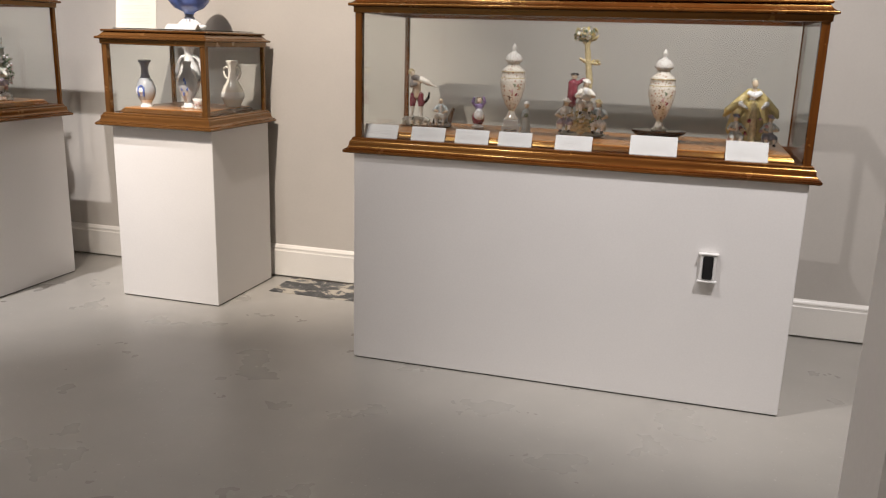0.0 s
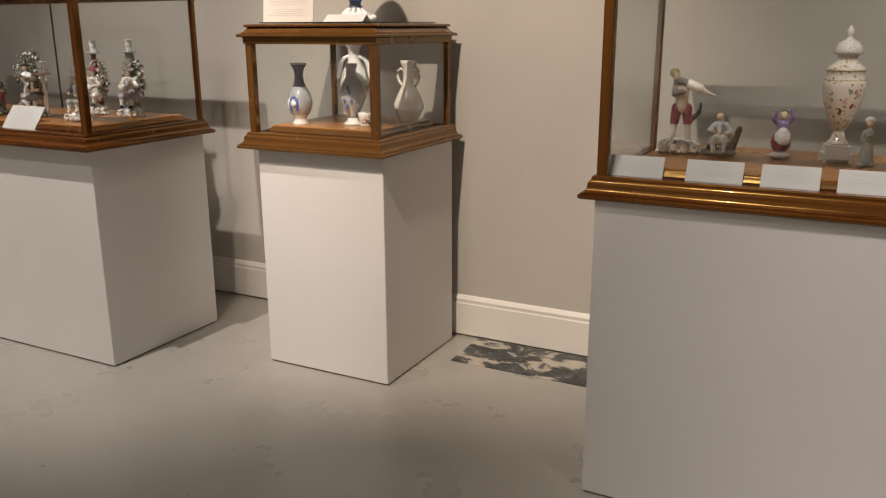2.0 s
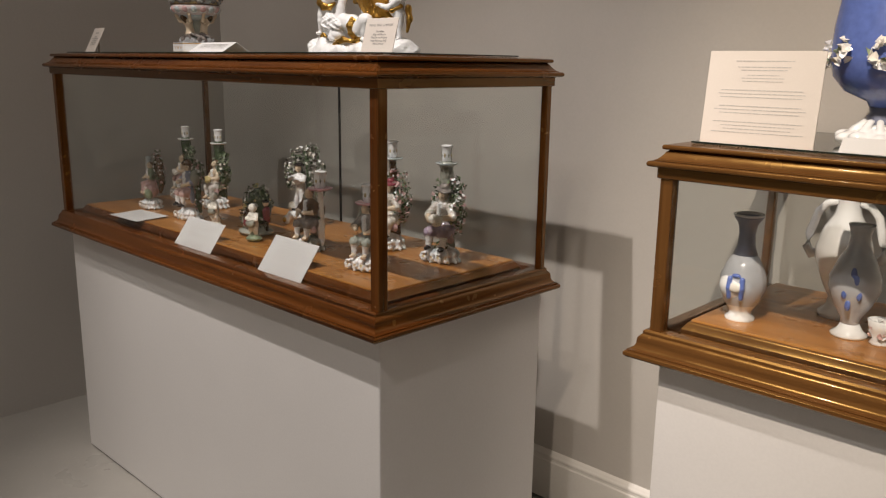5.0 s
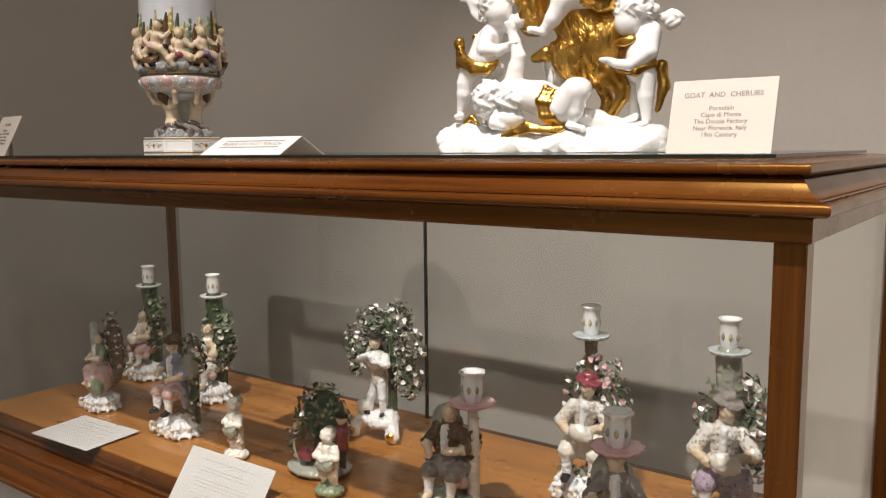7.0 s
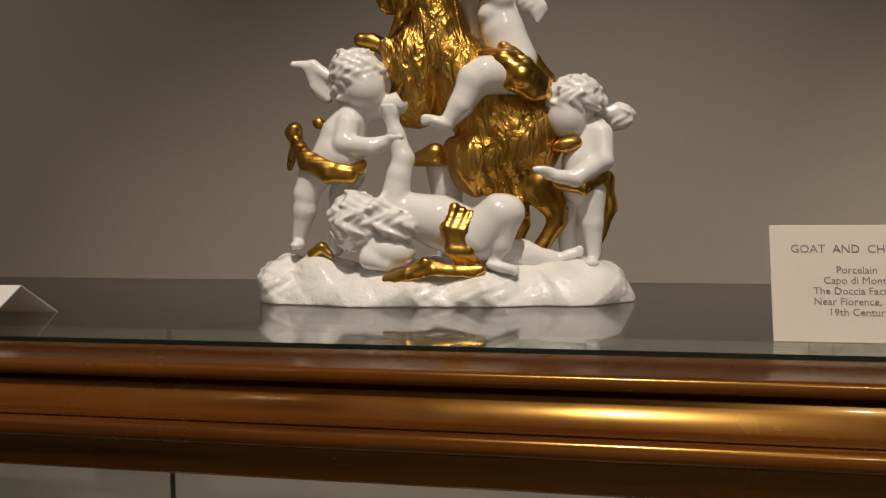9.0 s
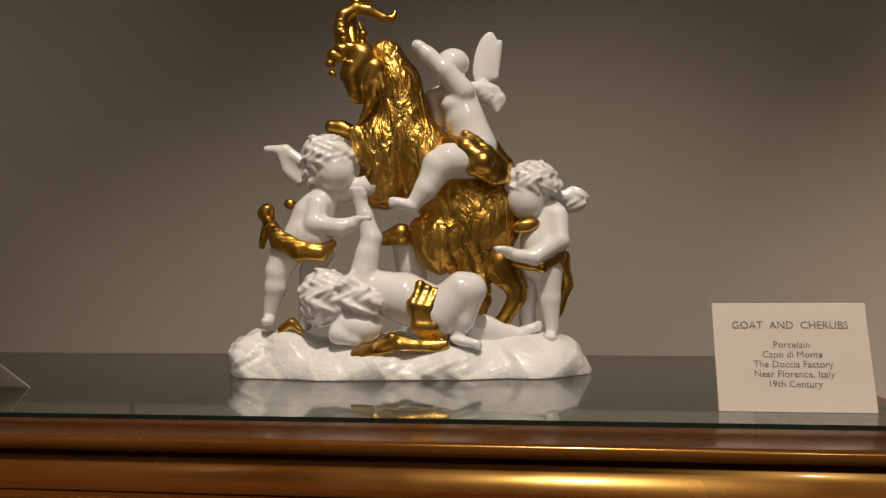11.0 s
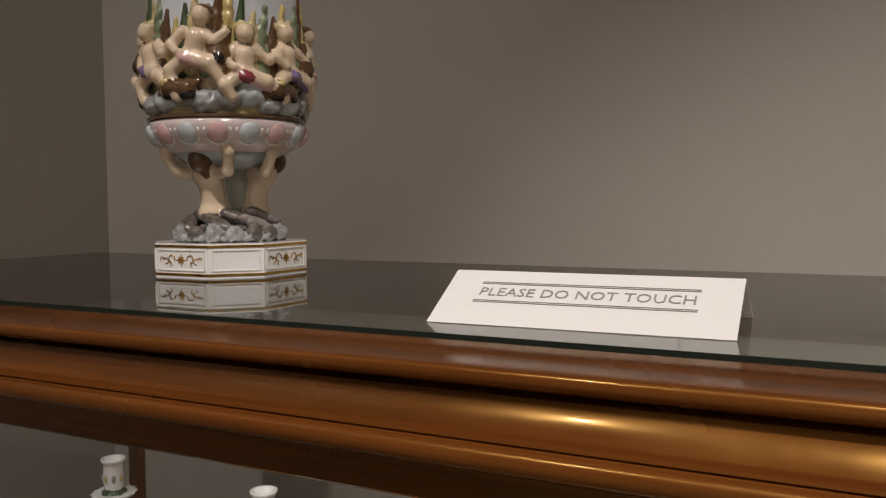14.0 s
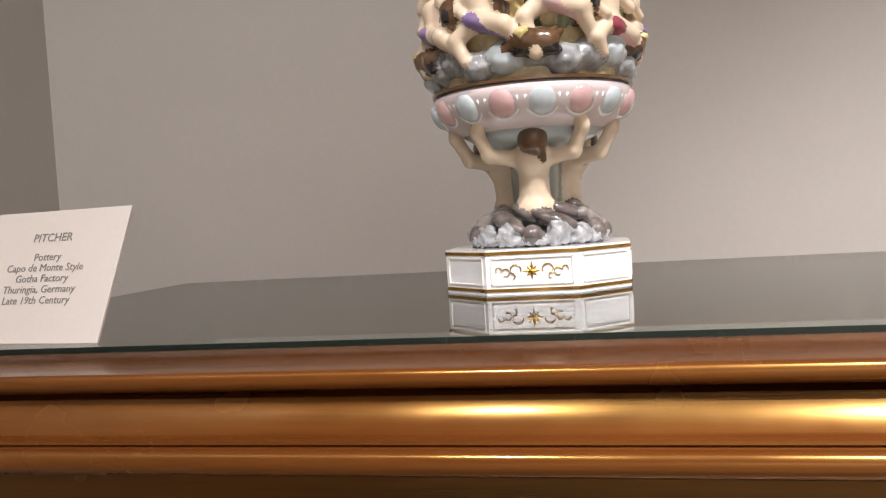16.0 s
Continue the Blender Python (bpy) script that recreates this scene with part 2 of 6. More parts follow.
M = {
    "wall": paint("warm_grey_wall_paint", (0.47, 0.44, 0.40), 0.42, 0.075, 1.6, 0.10, 120),
    "wall_far": paint("grey_wall_paint", (0.49, 0.465, 0.43), 0.5, 0.05, 1.2, 0.2, 90),
    "ceiling": paint("ceiling_white", (0.7, 0.68, 0.64), 0.8),
    "pedestal": paint("white_pedestal_paint", (0.74, 0.72, 0.70), 0.45, 0.03, 2.0, 0.10, 140),
    "trim": paint("cream_trim_paint", (0.74, 0.71, 0.66), 0.3, 0.04, 3.0, 0.08, 100),
    "floor": floor_paint(),
    "patch": bare_patch(),
    "wood_x": wood("mahogany_long", (0.040, 0.0105, 0.0034), (0.094, 0.0280, 0.0052), (0.130, 0.0410, 0.0076), 0),
    "wood_y": wood("mahogany_deep", (0.040, 0.0105, 0.0034), (0.094, 0.0280, 0.0052), (0.130, 0.0410, 0.0076), 1),
    "wood_z": wood("mahogany_upright", (0.040, 0.0105, 0.0034), (0.094, 0.0280, 0.0052), (0.130, 0.0410, 0.0076), 2),
    "shelf": wood("golden_oak_veneer", (0.27, 0.105, 0.024), (0.38, 0.16, 0.038), (0.47, 0.215, 0.055), 0, 0.3, 0.2),
    "walnut_x": wood("walnut_long", (0.056, 0.023, 0.0075), (0.105, 0.045, 0.013), (0.130, 0.058, 0.0165), 0),
    "walnut_y": wood("walnut_deep", (0.056, 0.023, 0.0075), (0.105, 0.045, 0.013), (0.130, 0.058, 0.0165), 1),
    "walnut_z": wood("walnut_upright", (0.056, 0.023, 0.0075), (0.105, 0.045, 0.013), (0.130, 0.058, 0.0165), 2),
    "glass": glass("clear_glass", (0.97, 0.98, 0.975)),
    "glass_top": glass("greenish_plate_glass", (0.86, 0.91, 0.88), 0.01),
    "glass_edge": plain("dark_green_glass_edge", (0.010, 0.018, 0.014), 0.15),
    "white": porcelain("white_glazed_porcelain", (0.87, 0.87, 0.87), 0.14, 0.02),
    "chalk": porcelain("rough_white_porcelain", (0.84, 0.84, 0.83), 0.36, 0.07, 0.85, 45),
    "bisque": porcelain("cream_porcelain", (0.83, 0.79, 0.71), 0.2, 0.05),
    "gold": gilt("burnished_gold", (60, 0.7, 0.6, 0.18, 0.002)),
    "fleece": gilt("gilded_fleece", (85, 0.42, 1.6, 0.85, 0.005)),
    "flesh": porcelain("ivory_porcelain", (0.72, 0.58, 0.42), 0.14, 0.06),
    "pink": porcelain("rose_porcelain", (0.64, 0.42, 0.41), 0.15, 0.12),
    "rose_white": porcelain("rose_white_porcelain", (0.66, 0.57, 0.56), 0.15, 0.06),
    "sky": porcelain("pale_sky_porcelain", (0.70, 0.74, 0.80), 0.13, 0.12, 0.1, 14),
    "candy": porcelain("candy_pink_porcelain", (0.74, 0.42, 0.46), 0.15, 0.06),
    "crimson": porcelain("crimson_porcelain", (0.26, 0.05, 0.07), 0.2, 0.2),
    "purple": porcelain("violet_porcelain", (0.24, 0.17, 0.34), 0.2, 0.15),
    "blue": porcelain("pale_blue_porcelain", (0.55, 0.61, 0.63), 0.15, 0.08),
    "cobalt": porcelain("cobalt_blue_porcelain", (0.12, 0.18, 0.50), 0.25, 0.1),
    "slate": porcelain("slate_blue_porcelain", (0.23, 0.25, 0.34), 0.3, 0.12),
    "sprig": sprigged("sprigged_white_porcelain", (0.74, 0.71, 0.66), ((0.50, 0.26, 0.26), (0.36, 0.40, 0.28), (0.58, 0.44, 0.42)), 190),
    "brocade": sprigged("brocaded_pink_porcelain", (0.56, 0.38, 0.36), ((0.30, 0.06, 0.10), (0.60, 0.45, 0.20), (0.25, 0.16, 0.30)), 210),
    "lilac": sprigged("brocaded_lilac_porcelain", (0.42, 0.34, 0.44), ((0.20, 0.08, 0.22), (0.60, 0.52, 0.30), (0.60, 0.50, 0.55)), 210),
    "grey_blue": porcelain("grey_blue_porcelain", (0.50, 0.52, 0.56), 0.25, 0.08),
    "yellow": porcelain("yellow_porcelain", (0.56, 0.45, 0.18), 0.2, 0.15),
    "green": porcelain("leaf_green_porcelain", (0.055, 0.085, 0.04), 0.25, 0.3),
    "leaf": porcelain("pale_green_porcelain", (0.22, 0.27, 0.17), 0.25, 0.25),
    "brown": porcelain("brown_porcelain", (0.12, 0.065, 0.03), 0.2, 0.3),
    "black": porcelain("black_porcelain", (0.022, 0.018, 0.018), 0.15, 0.2),
    "straw": porcelain("gilded_cream_porcelain", (0.56, 0.46, 0.25), 0.2, 0.3, 0.4, 90),
    "stone": porcelain("dark_stone_porcelain", (0.12, 0.10, 0.09), 0.2, 0.45, 0.5, 70),
    "wave": porcelain("blue_grey_wave_porcelain", (0.33, 0.335, 0.335), 0.16, 0.35, 0.5, 90),
    "urn_paint": sprigged("painted_cream_porcelain", (0.74, 0.69, 0.60), ((0.42, 0.20, 0.12), (0.50, 0.34, 0.24), (0.40, 0.36, 0.24)), 85),
    "rock": porcelain("grey_rock_porcelain", (0.26, 0.23, 0.21), 0.22, 0.35, 0.4, 40),
    "grey": porcelain("grey_green_porcelain", (0.34, 0.35, 0.30), 0.25, 0.1),
    "card": paint("ivory_card", (0.69, 0.63, 0.57), 0.6, 0.02, 4.0, 0.04, 300),
    "paper": paint("white_card", (0.64, 0.63, 0.62), 0.6, 0.02, 4.0, 0.04, 300),
    "faint": plain("faint_ink", (0.48, 0.46, 0.44), 0.7),
    "type": plain("typed_ink", (0.24, 0.225, 0.21), 0.7),
    "plastic": plain("white_plastic", (0.75, 0.74, 0.72), 0.35),
    "dark_plastic": plain("black_plastic", (0.012, 0.012, 0.013), 0.3),
    # black metal; also the black of the shade strip under the pedestals
    "iron_and_shade": plain("black_metal_and_foot_shade", (0.03, 0.03, 0.03), 0.45, 0.6),
    "stand": wood("dark_stand_wood", (0.012, 0.005, 0.004), (0.03, 0.012, 0.008), (0.06, 0.022, 0.012), 0),
}

# ---- building helpers ----


def mesh_of(bm, name, mats, smooth=False):
    me = bpy.data.meshes.new(name)
    bmesh.ops.recalc_face_normals(bm, faces=bm.faces)
    bm.to_mesh(me)
    bm.free()
    for m in mats if isinstance(mats, (list, tuple)) else [mats]:
        me.materials.append(m)
    if smooth:
        me.polygons.foreach_set("use_smooth", [True] * len(me.polygons))
    return me


def part(name, bm, material, parent, label="", smooth=False):
    ob = new(name, mesh_of(bm, name, material, smooth))
    ob.parent = parent
    return tagged(ob, label)


def thing(name, label, category, at=(0, 0, 0), turn=0, group="", kind=""):
    ob = new(name)
    ob.empty_display_size = 0.05
    ob.matrix_basis = pose(*at, 0, 0, turn)
    return tagged(ob, label, category, group, kind)


def solo(name, bm, material, label, category, at=(0, 0, 0), turn=0, group="", kind="", smooth=False):
    ob = new(name, mesh_of(bm, name, material, smooth))
    ob.matrix_basis = pose(*at, 0, 0, turn)
    return tagged(ob, label, category, group, kind)


def box(bm, x0, x1, y0, y1, z0, z1, bevel=0.0, m=None, mat=0):
    r = bmesh.ops.create_cube(bm, size=1, matrix=Matrix.Translation(((x0 + x1) / 2, (y0 + y1) / 2, (z0 + z1) / 2)) @ Matrix.Diagonal((x1 - x0, y1 - y0, z1 - z0, 1)))
    vs = r["verts"]
    if mat:
        for f in {f for v in vs for f in v.link_faces}:
            f.material_index = mat
    if bevel:
        es = list({e for v in vs for e in v.link_edges})
        out = bmesh.ops.bevel(bm, geom=es, offset=bevel, segments=2, affect="EDGES", profile=0.5)
        vs = list({v for f in out["faces"] for v in f.verts} | {v for v in vs if v.is_valid})
    if m is not None:
        bmesh.ops.transform(bm, matrix=m, verts=vs)
    return bm


def ring(bm, x0, x1, y0, y1, profile):
    """A mitred moulding round a rectangle: profile is a closed loop of (outward offset, z)."""
    loops = [[bm.verts.new((x, y, z)) for x, y in ((x0 - d, y0 - d), (x1 + d, y0 - d), (x1 + d, y1 + d), (x0 - d, y1 + d))] for d, z in profile]
    n = len(loops)
    for i in range(n):
        a, b = loops[i], loops[(i + 1) % n]
        for j in range(4):
            k = (j + 1) % 4
            bm.faces.new((a[j], a[k], b[k], b[j]))
    return bm


def lathe(bm, profile, n=32, centre=(0, 0), squash=1.0, mat=0, caps=True):
    rows = [[bm.verts.new((centre[0] + r * math.cos(2 * math.pi * i / n), centre[1] + squash * r * math.sin(2 * math.pi * i / n), z)) for i in range(n)] for r, z in profile]
    fs = []
    for a, b in zip(rows, rows[1:]):
        for i in range(n):
            fs.append(bm.faces.new((a[i], a[(i + 1) % n], b[(i + 1) % n], b[i])))
    if caps:
        fs += [bm.faces.new(rows[0][::-1]), bm.faces.new(rows[-1])]
    for f in fs:
        f.material_index = mat
    return bm


def arc(cx, cz, r, a0, a1, n=5):
    return [(cx + r * math.cos(radians(a0 + (a1 - a0) * i / n)), cz + r * math.sin(radians(a0 + (a1 - a0) * i / n))) for i in range(n + 1)]


def tube(bm, pts, r0, r1, n=8, mat=0):
    """A round tapered bar along points."""
    pts = [Vector(p) for p in pts]
    rows = []
    for i, p in enumerate(pts):
        way = (pts[min(i + 1, len(pts) - 1)] - pts[max(i - 1, 0)]).normalized()
        q = way.to_track_quat("Z", "Y")
        r = r0 + (r1 - r0) * i / (len(pts) - 1)
        rows.append([bm.verts.new(p + q @ Vector((r * math.cos(2 * math.pi * k / n), r * math.sin(2 * math.pi * k / n), 0))) for k in range(n)])
    fs = [bm.faces.new((a[k], a[(k + 1) % n], b[(k + 1) % n], b[k])) for a, b in zip(rows, rows[1:]) for k in range(n)]
    fs += [bm.faces.new(rows[0][::-1]), bm.faces.new(rows[-1])]
    for f in fs:
        f.material_index = mat
    return bm


# ---- the room ----
X0, X1, Y1, YS, YB = -5.89, 2.6, 4.08, 0.52, -2.6


def slab(name, x0, x1, y0, y1, z0, z1, mat, label, category="wall"):
    return solo(name, box(bmesh.new(), x0, x1, y0, y1, z0, z1), mat, label, category, kind="structure")


slab("floor", X0 - 0.2, X1 + 0.2, YB - 0.2, Y1 + 0.2, -0.15, 0, M["floor"], "grey painted concrete floor, scuffed and faintly glossy", "floor")
slab("ceiling", X0 - 0.2, X1 + 0.2, YB - 0.2, Y1 + 0.2, CEIL, CEIL + 0.15, M["ceiling"], "plain white painted ceiling", "ceiling")
slab("wall_north", X0 - 0.2, X1 + 0.2, Y1, Y1 + 0.2, 0, CEIL, M["wall"], "warm grey painted plaster wall behind the cases")
slab("wall_west", X0 - 0.2, X0, YB, Y1, 0, CEIL, M["wall_far"], "grey painted end wall of the gallery")
slab("wall_east", X1, X1 + 0.2, YB, Y1, 0, CEIL, M["wall"], "warm grey painted plaster wall")
slab("wall_back", X0 - 0.2, X1 + 0.2, YB - 0.2, YB, 0, CEIL, M["wall"], "plain grey wall")
slab("wall_end", -0.036, 0.08, 0.36, 0.46, 0, CEIL, M["pedestal"], "white painted edge of a partition wall")


def baseboard(name, a, b, facing):
    """facing 'y': runs along x in front of the north wall; 'x': along y on the west wall."""
    prof = [(0, 0.011), (0.02, 0.011), (0.02, 0.158), (0.017, 0.163), (0.017, 0.168)] + arc(0.007, 0.175, 0.011, -30, 60, 4) + [(0.008, 0.190), (0, 0.196)]
    bm = bmesh.new()
    rows = []
    for s in (a, b):
        rows.append([bm.verts.new((s, Y1 - d, z) if facing == "y" else (X0 + d, s, z)) for d, z in prof])
    for i in range(len(prof) - 1):
        bm.faces.new((rows[0][i], rows[1][i], rows[1][i + 1], rows[0][i + 1]))
    for r in rows:
        bm.faces.new(r)
    return solo(name, bm, M["trim"], "cream painted moulded baseboard along the wall", "baseboard", kind="structure")


baseboard("baseboard_north", X0 + 0.02, X1, "y")

bm = bmesh.new()
box(bm, -2.325, -1.52, 3.775, 4.057, -0.001, 0.003)
solo("bare_floor_patch", bm, M["patch"], "rectangular patch of bare black slate with flaked paint", "floor", kind="structure")

# ---- display cases ----


def shaped(bm):
    bmesh.ops.remove_doubles(bm, verts=bm.verts, dist=1e-5)
    bmesh.ops.recalc_face_normals(bm, faces=bm.faces)
    bm.normal_update()
    return bm


def display_case(label, x0, x1, y0, y1, bottom, top, wx, wy, wz, slab_inset, seam=None, tuck=0.0):
    """Frame faces at x0..x1, y0..y1; glass top surface at top; underside of the base moulding at bottom."""
    case = thing("display_case", label, "display case", ((x0 + x1) / 2, (y0 + y1) / 2, bottom))
    ox, oy = (x0 + x1) / 2, (y0 + y1) / 2
    a, b, c, d = x0 - ox, x1 - ox, y0 - oy, y1 - oy
    t = top - bottom - 0.0036
    # base moulding: wide foot, ogee, fillet
    foot = [(-0.06, 0.0), (0.036, 0.0), (0.040, 0.004), (0.040, 0.011), (0.037, 0.014), (0.034, 0.015)] + arc(0.038, 0.036, 0.019, 260, 185, 5) + [(0.019, 0.040), (0.018, 0.046), (0.013, 0.052), (0.010, 0.054), (0.010, 0.060), (0.006, 0.064), (-0.022, 0.064), (-0.022, 0.03), (-0.06, 0.028)]
    def moulded(name, bm):
        for f in bm.faces:
            f.smooth = True
            m = f.calc_center_median()
            f.material_index = 1 if min(abs(m.x - a), abs(m.x - b)) < min(abs(m.y - c), abs(m.y - d)) else 0
        for e in bm.edges:
            e.smooth = len(e.link_faces) == 2 and e.link_faces[0].normal.angle(e.link_faces[1].normal, 3) < 0.55
        return part(name, bm, [wx, wy], case)

    moulded("base_moulding", shaped(ring(bmesh.new(), a + tuck, b - tuck, c, d, foot)))
    # ledge inside the glass and the stepped plinth that carries the objects
    part("ledge", box(bmesh.new(), a + 0.024, b - 0.024, c + 0.024, d - 0.024, 0.01, 0.036), wx, case)
    bm = bmesh.new()
    i = 0.062
    ring(bm, a + i, b - i, c + i, d - i, [(-0.10, 0.0362), (0.014, 0.0362), (0.014, 0.052), (0.010, 0.055), (0.012, 0.060), (0.012, 0.066), (0.006, 0.073), (0.004, 0.078), (0.0, 0.082), (-0.004, 0.084), (-0.10, 0.084)])
    moulded("plinth_edge", shaped(bm))
    part("plinth_top", box(bmesh.new(), a + i + 0.003, b - i - 0.003, c + i + 0.003, d - i - 0.003, 0.070, 0.088, 0.003), M["shelf"], case, "golden veneered plinth top")
    # posts
    w = 0.03
    for px in (a, b - w):
        for py in (c, d - w):
            wd = w if py == c else 0.021
            qx, qy = (px if px == a else b - wd), (py if py == c else d - wd)
            part("post", box(bmesh.new(), qx, qx + wd, qy, qy + wd, 0.062, t - 0.068, 0.003), wz, case)
    # cornice: fascia, bead, ridge, cove, top bead, and the flat that carries the glass
    z = t
    cove = [((1 - k) ** 2 * -0.0065 + 2 * k * (1 - k) * -0.0017 + k * k * 0.0082, (1 - k) ** 2 * -0.0190 + 2 * k * (1 - k) * -0.0289 + k * k * -0.0362) for k in (i / 8 for i in range(9))]
    crown = [(-0.030, -0.0772), (0.002, -0.0772), (0.005, -0.0750), (0.005, -0.0545), (0.008, -0.0525)] + arc(0.0165, -0.0455, 0.0066, -110, 128, 9)
    crown += [(0.0108, -0.0392), (0.0120, -0.0383), (0.0117, -0.0368)] + cove[::-1] + [(-0.0115, -0.0165), (-0.0085, -0.0152)] + arc(-0.0045, -0.0097, 0.0054, -110, 95, 8) + [(-0.012, -0.0040), (-0.045, -0.0014), (-0.070, -0.0014), (-0.070, -0.012), (-0.030, -0.030)]
    crown = [(d0, z + z0) for d0, z0 in crown]
    moulded("cornice", shaped(ring(bmesh.new(), a, b, c, d, crown)))
    # panes
    g = 0.006
    panes = [
        (a + w, b - w, c + 0.012, c + 0.012 + g),
        (a + 0.012, a + 0.012 + g, c + w, d - 0.021),
        (b - 0.012 - g, b - 0.012, c + w, d - 0.021),
    ]
    if seam is None:
        panes.append((a + 0.021, b - 0.021, d - 0.012 - g, d - 0.012))
    else:
        s = seam - ox
        panes += [(a + 0.021, s - 0.002, d - 0.012 - g, d - 0.012), (s + 0.002, b - 0.021, d - 0.012 - g, d - 0.012)]
        part("pane_joint", box(bmesh.new(), s - 0.002, s + 0.002, d - 0.019, d - 0.011, 0.040, t - 0.070), M["iron_and_shade"], case, "dark line where two panes meet")
    for q in panes:
        p = part("glass_pane", box(bmesh.new(), *q, 0.040, t - 0.069), M["glass"], case)
        p.visible_shadow = False
    l, r, f, k = slab_inset
    bm = bmesh.new()
    box(bm, a + l, b - r, c + f, d - k, t, t + 0.0036)
    bm.normal_update()
    for fc in bm.faces:
        fc.material_index = 0 if abs(fc.normal.z) > 0.5 else 1
    p = part("glass_top", bm, [M["glass_top"], M["glass_edge"]], case, "thick green-edged plate glass")
    p.visible_shadow = False
    return case


def pedestal(label, x0, x1, y0, y1, h):
    cx, cy = (x0 + x1) / 2, (y0 + y1) / 2
    bm = box(bmesh.new(), x0 - cx, x1 - cx, y0 - cy, y1 - cy, 0.005, h, 0.004)
    p = solo("pedestal", bm, M["pedestal"], label, "pedestal", (cx, cy, 0))
    # shade between pedestal and floor, put in as a thin black slab
    part("foot_shade", box(bmesh.new(), x0 - cx + 0.008, x1 - cx - 0.008, y0 - cy + 0.008, y1 - cy - 0.008, 0.0005, 0.006), M["iron_and_shade"], p, "black strip that stands for the shade under the pedestal")
    return p


pedestal("long white painted box pedestal on the floor", -1.507, 0.272, 3.04, 3.70, 0.917)
pedestal("square white painted box pedestal close to the wall", -3.016, -2.432, 3.43, 4.005, 0.917)
pedestal("long white painted box pedestal near the corner", -5.36, -3.558, 3.072, 3.70, 0.917)
display_case("long mahogany and glass display case with a row of figurines", -1.512, 0.272, 3.063, 3.70, 0.917, 1.566, M["wood_x"], M["wood_y"], M["wood_z"], (0.042, 0.042, 0.045, 0.1))
display_case("small walnut and glass display case with white vases", -3.042, -2.446, 3.422, 4.015, 0.917, 1.402, M["walnut_x"], M["walnut_y"], M["walnut_z"], (0.042, 0.042, 0.045, 0.05))
display_case("long mahogany and glass display case with candlestick figurines", -5.399, -3.550, 3.063, 3.703, 0.917, 1.579, M["wood_x"], M["wood_y"], M["wood_z"], (0.042, 0.042, 0.046, 0.1), -4.468, 0.010)

# ---- modelling of rounded sculpture ----
class Sculpt:
    """Blends round-ended bars and ellipsoids into one skin; every piece keeps its own glaze."""

    def __init__(self, step, blend, unit=1.0):
        self.step, self.blend, self.unit, self.items, self.mats = step, blend, unit, [], []
        self.lumps = {}
        self.fold = None

    def slot(self, key):
        if key not in self.mats:
            self.mats.append(key)
        return self.mats.index(key)

    def bar(self, key, *stations):
        """stations: (point, radius) one after another."""
        u = self.unit
        for (a, ra), (b, rb) in zip(stations, stations[1:]):
            self.items.append(("bar", np.array(a, float) * u, np.array(b, float) * u, ra * u, rb * u, self.slot(key)))
        return self

    def egg(self, key, centre, radii, turn=(0, 0, 0)):
        u = self.unit
        radii = (radii,) * 3 if isinstance(radii, (int, float)) else radii
        rot = np.array(Euler([radians(a) for a in turn]).to_matrix())
        self.items.append(("egg", np.array(centre, float) * u, np.array(radii, float) * u, rot, None, self.slot(key)))
        return self

    def field(self):
        lo, hi = np.full(3, 1e9), np.full(3, -1e9)
        spans = []
        for it in self.items:
            if it[0] == "bar":
                r = max(it[3], it[4])
                a, b = np.minimum(it[1], it[2]) - r, np.maximum(it[1], it[2]) + r
            else:
                r = it[2].max()
                a, b = it[1] - r, it[1] + r
            spans.append((a, b))
            lo, hi = np.minimum(lo, a), np.maximum(hi, b)
        s, pad = self.step, self.blend + 3 * self.step
        lo, hi = lo - pad, hi + pad
        n = np.ceil((hi - lo) / s).astype(int) + 1
        axes = [lo[i] + s * np.arange(n[i]) for i in range(3)]
        dist = np.full(n, 1.0)
        near = np.full(n, 1e3)
        owner = np.zeros(n, np.int16)
        for it, (a, b) in zip(self.items, spans):
            i0 = np.maximum(((a - pad - lo) / s).astype(int), 0)
            i1 = np.minimum(((b + pad - lo) / s).astype(int) + 2, n)
            cut = tuple(slice(p, q) for p, q in zip(i0, i1))
            x, y, z = np.meshgrid(*[axes[k][cut[k]] for k in range(3)], indexing="ij")
            if it[0] == "bar":
                ab = it[2] - it[1]
                t = np.clip(((x - it[1][0]) * ab[0] + (y - it[1][1]) * ab[1] + (z - it[1][2]) * ab[2]) / max(ab @ ab, 1e-12), 0, 1)
                d = np.sqrt((x - it[1][0] - t * ab[0]) ** 2 + (y - it[1][1] - t * ab[1]) ** 2 + (z - it[1][2] - t * ab[2]) ** 2) - (it[3] + (it[4] - it[3]) * t)
            else:
                p = np.stack([x - it[1][0], y - it[1][1], z - it[1][2]], -1) @ it[3]
                k0 = np.sqrt(((p / it[2]) ** 2).sum(-1))
                k1 = np.sqrt(((p / it[2] ** 2) ** 2).sum(-1)) + 1e-9
                d = k0 * (k0 - 1) / k1
            key = self.mats[it[5]]
            if callable(self.lumps.get(key)):
                d = d + self.lumps[key](x, y, z)
            elif key in self.lumps or self.fold:
                amp, f = self.lumps.get(key, self.fold) if self.fold else self.lumps[key]
                d = d + amp * (np.sin(f * x + 1.7 * np.sin(f * 0.6 * z)) * np.sin(f * y + 2.0) * np.sin(f * z + 1.3 * np.sin(f * 0.7 * x)))
            old, k = dist[cut], self.blend
            h = np.clip(0.5 + 0.5 * (old - d) / k, 0, 1)
            dist[cut] = old * (1 - h) + d * h - k * h * (1 - h)
            closer = d < near[cut]
            near[cut] = np.where(closer, d, near[cut])
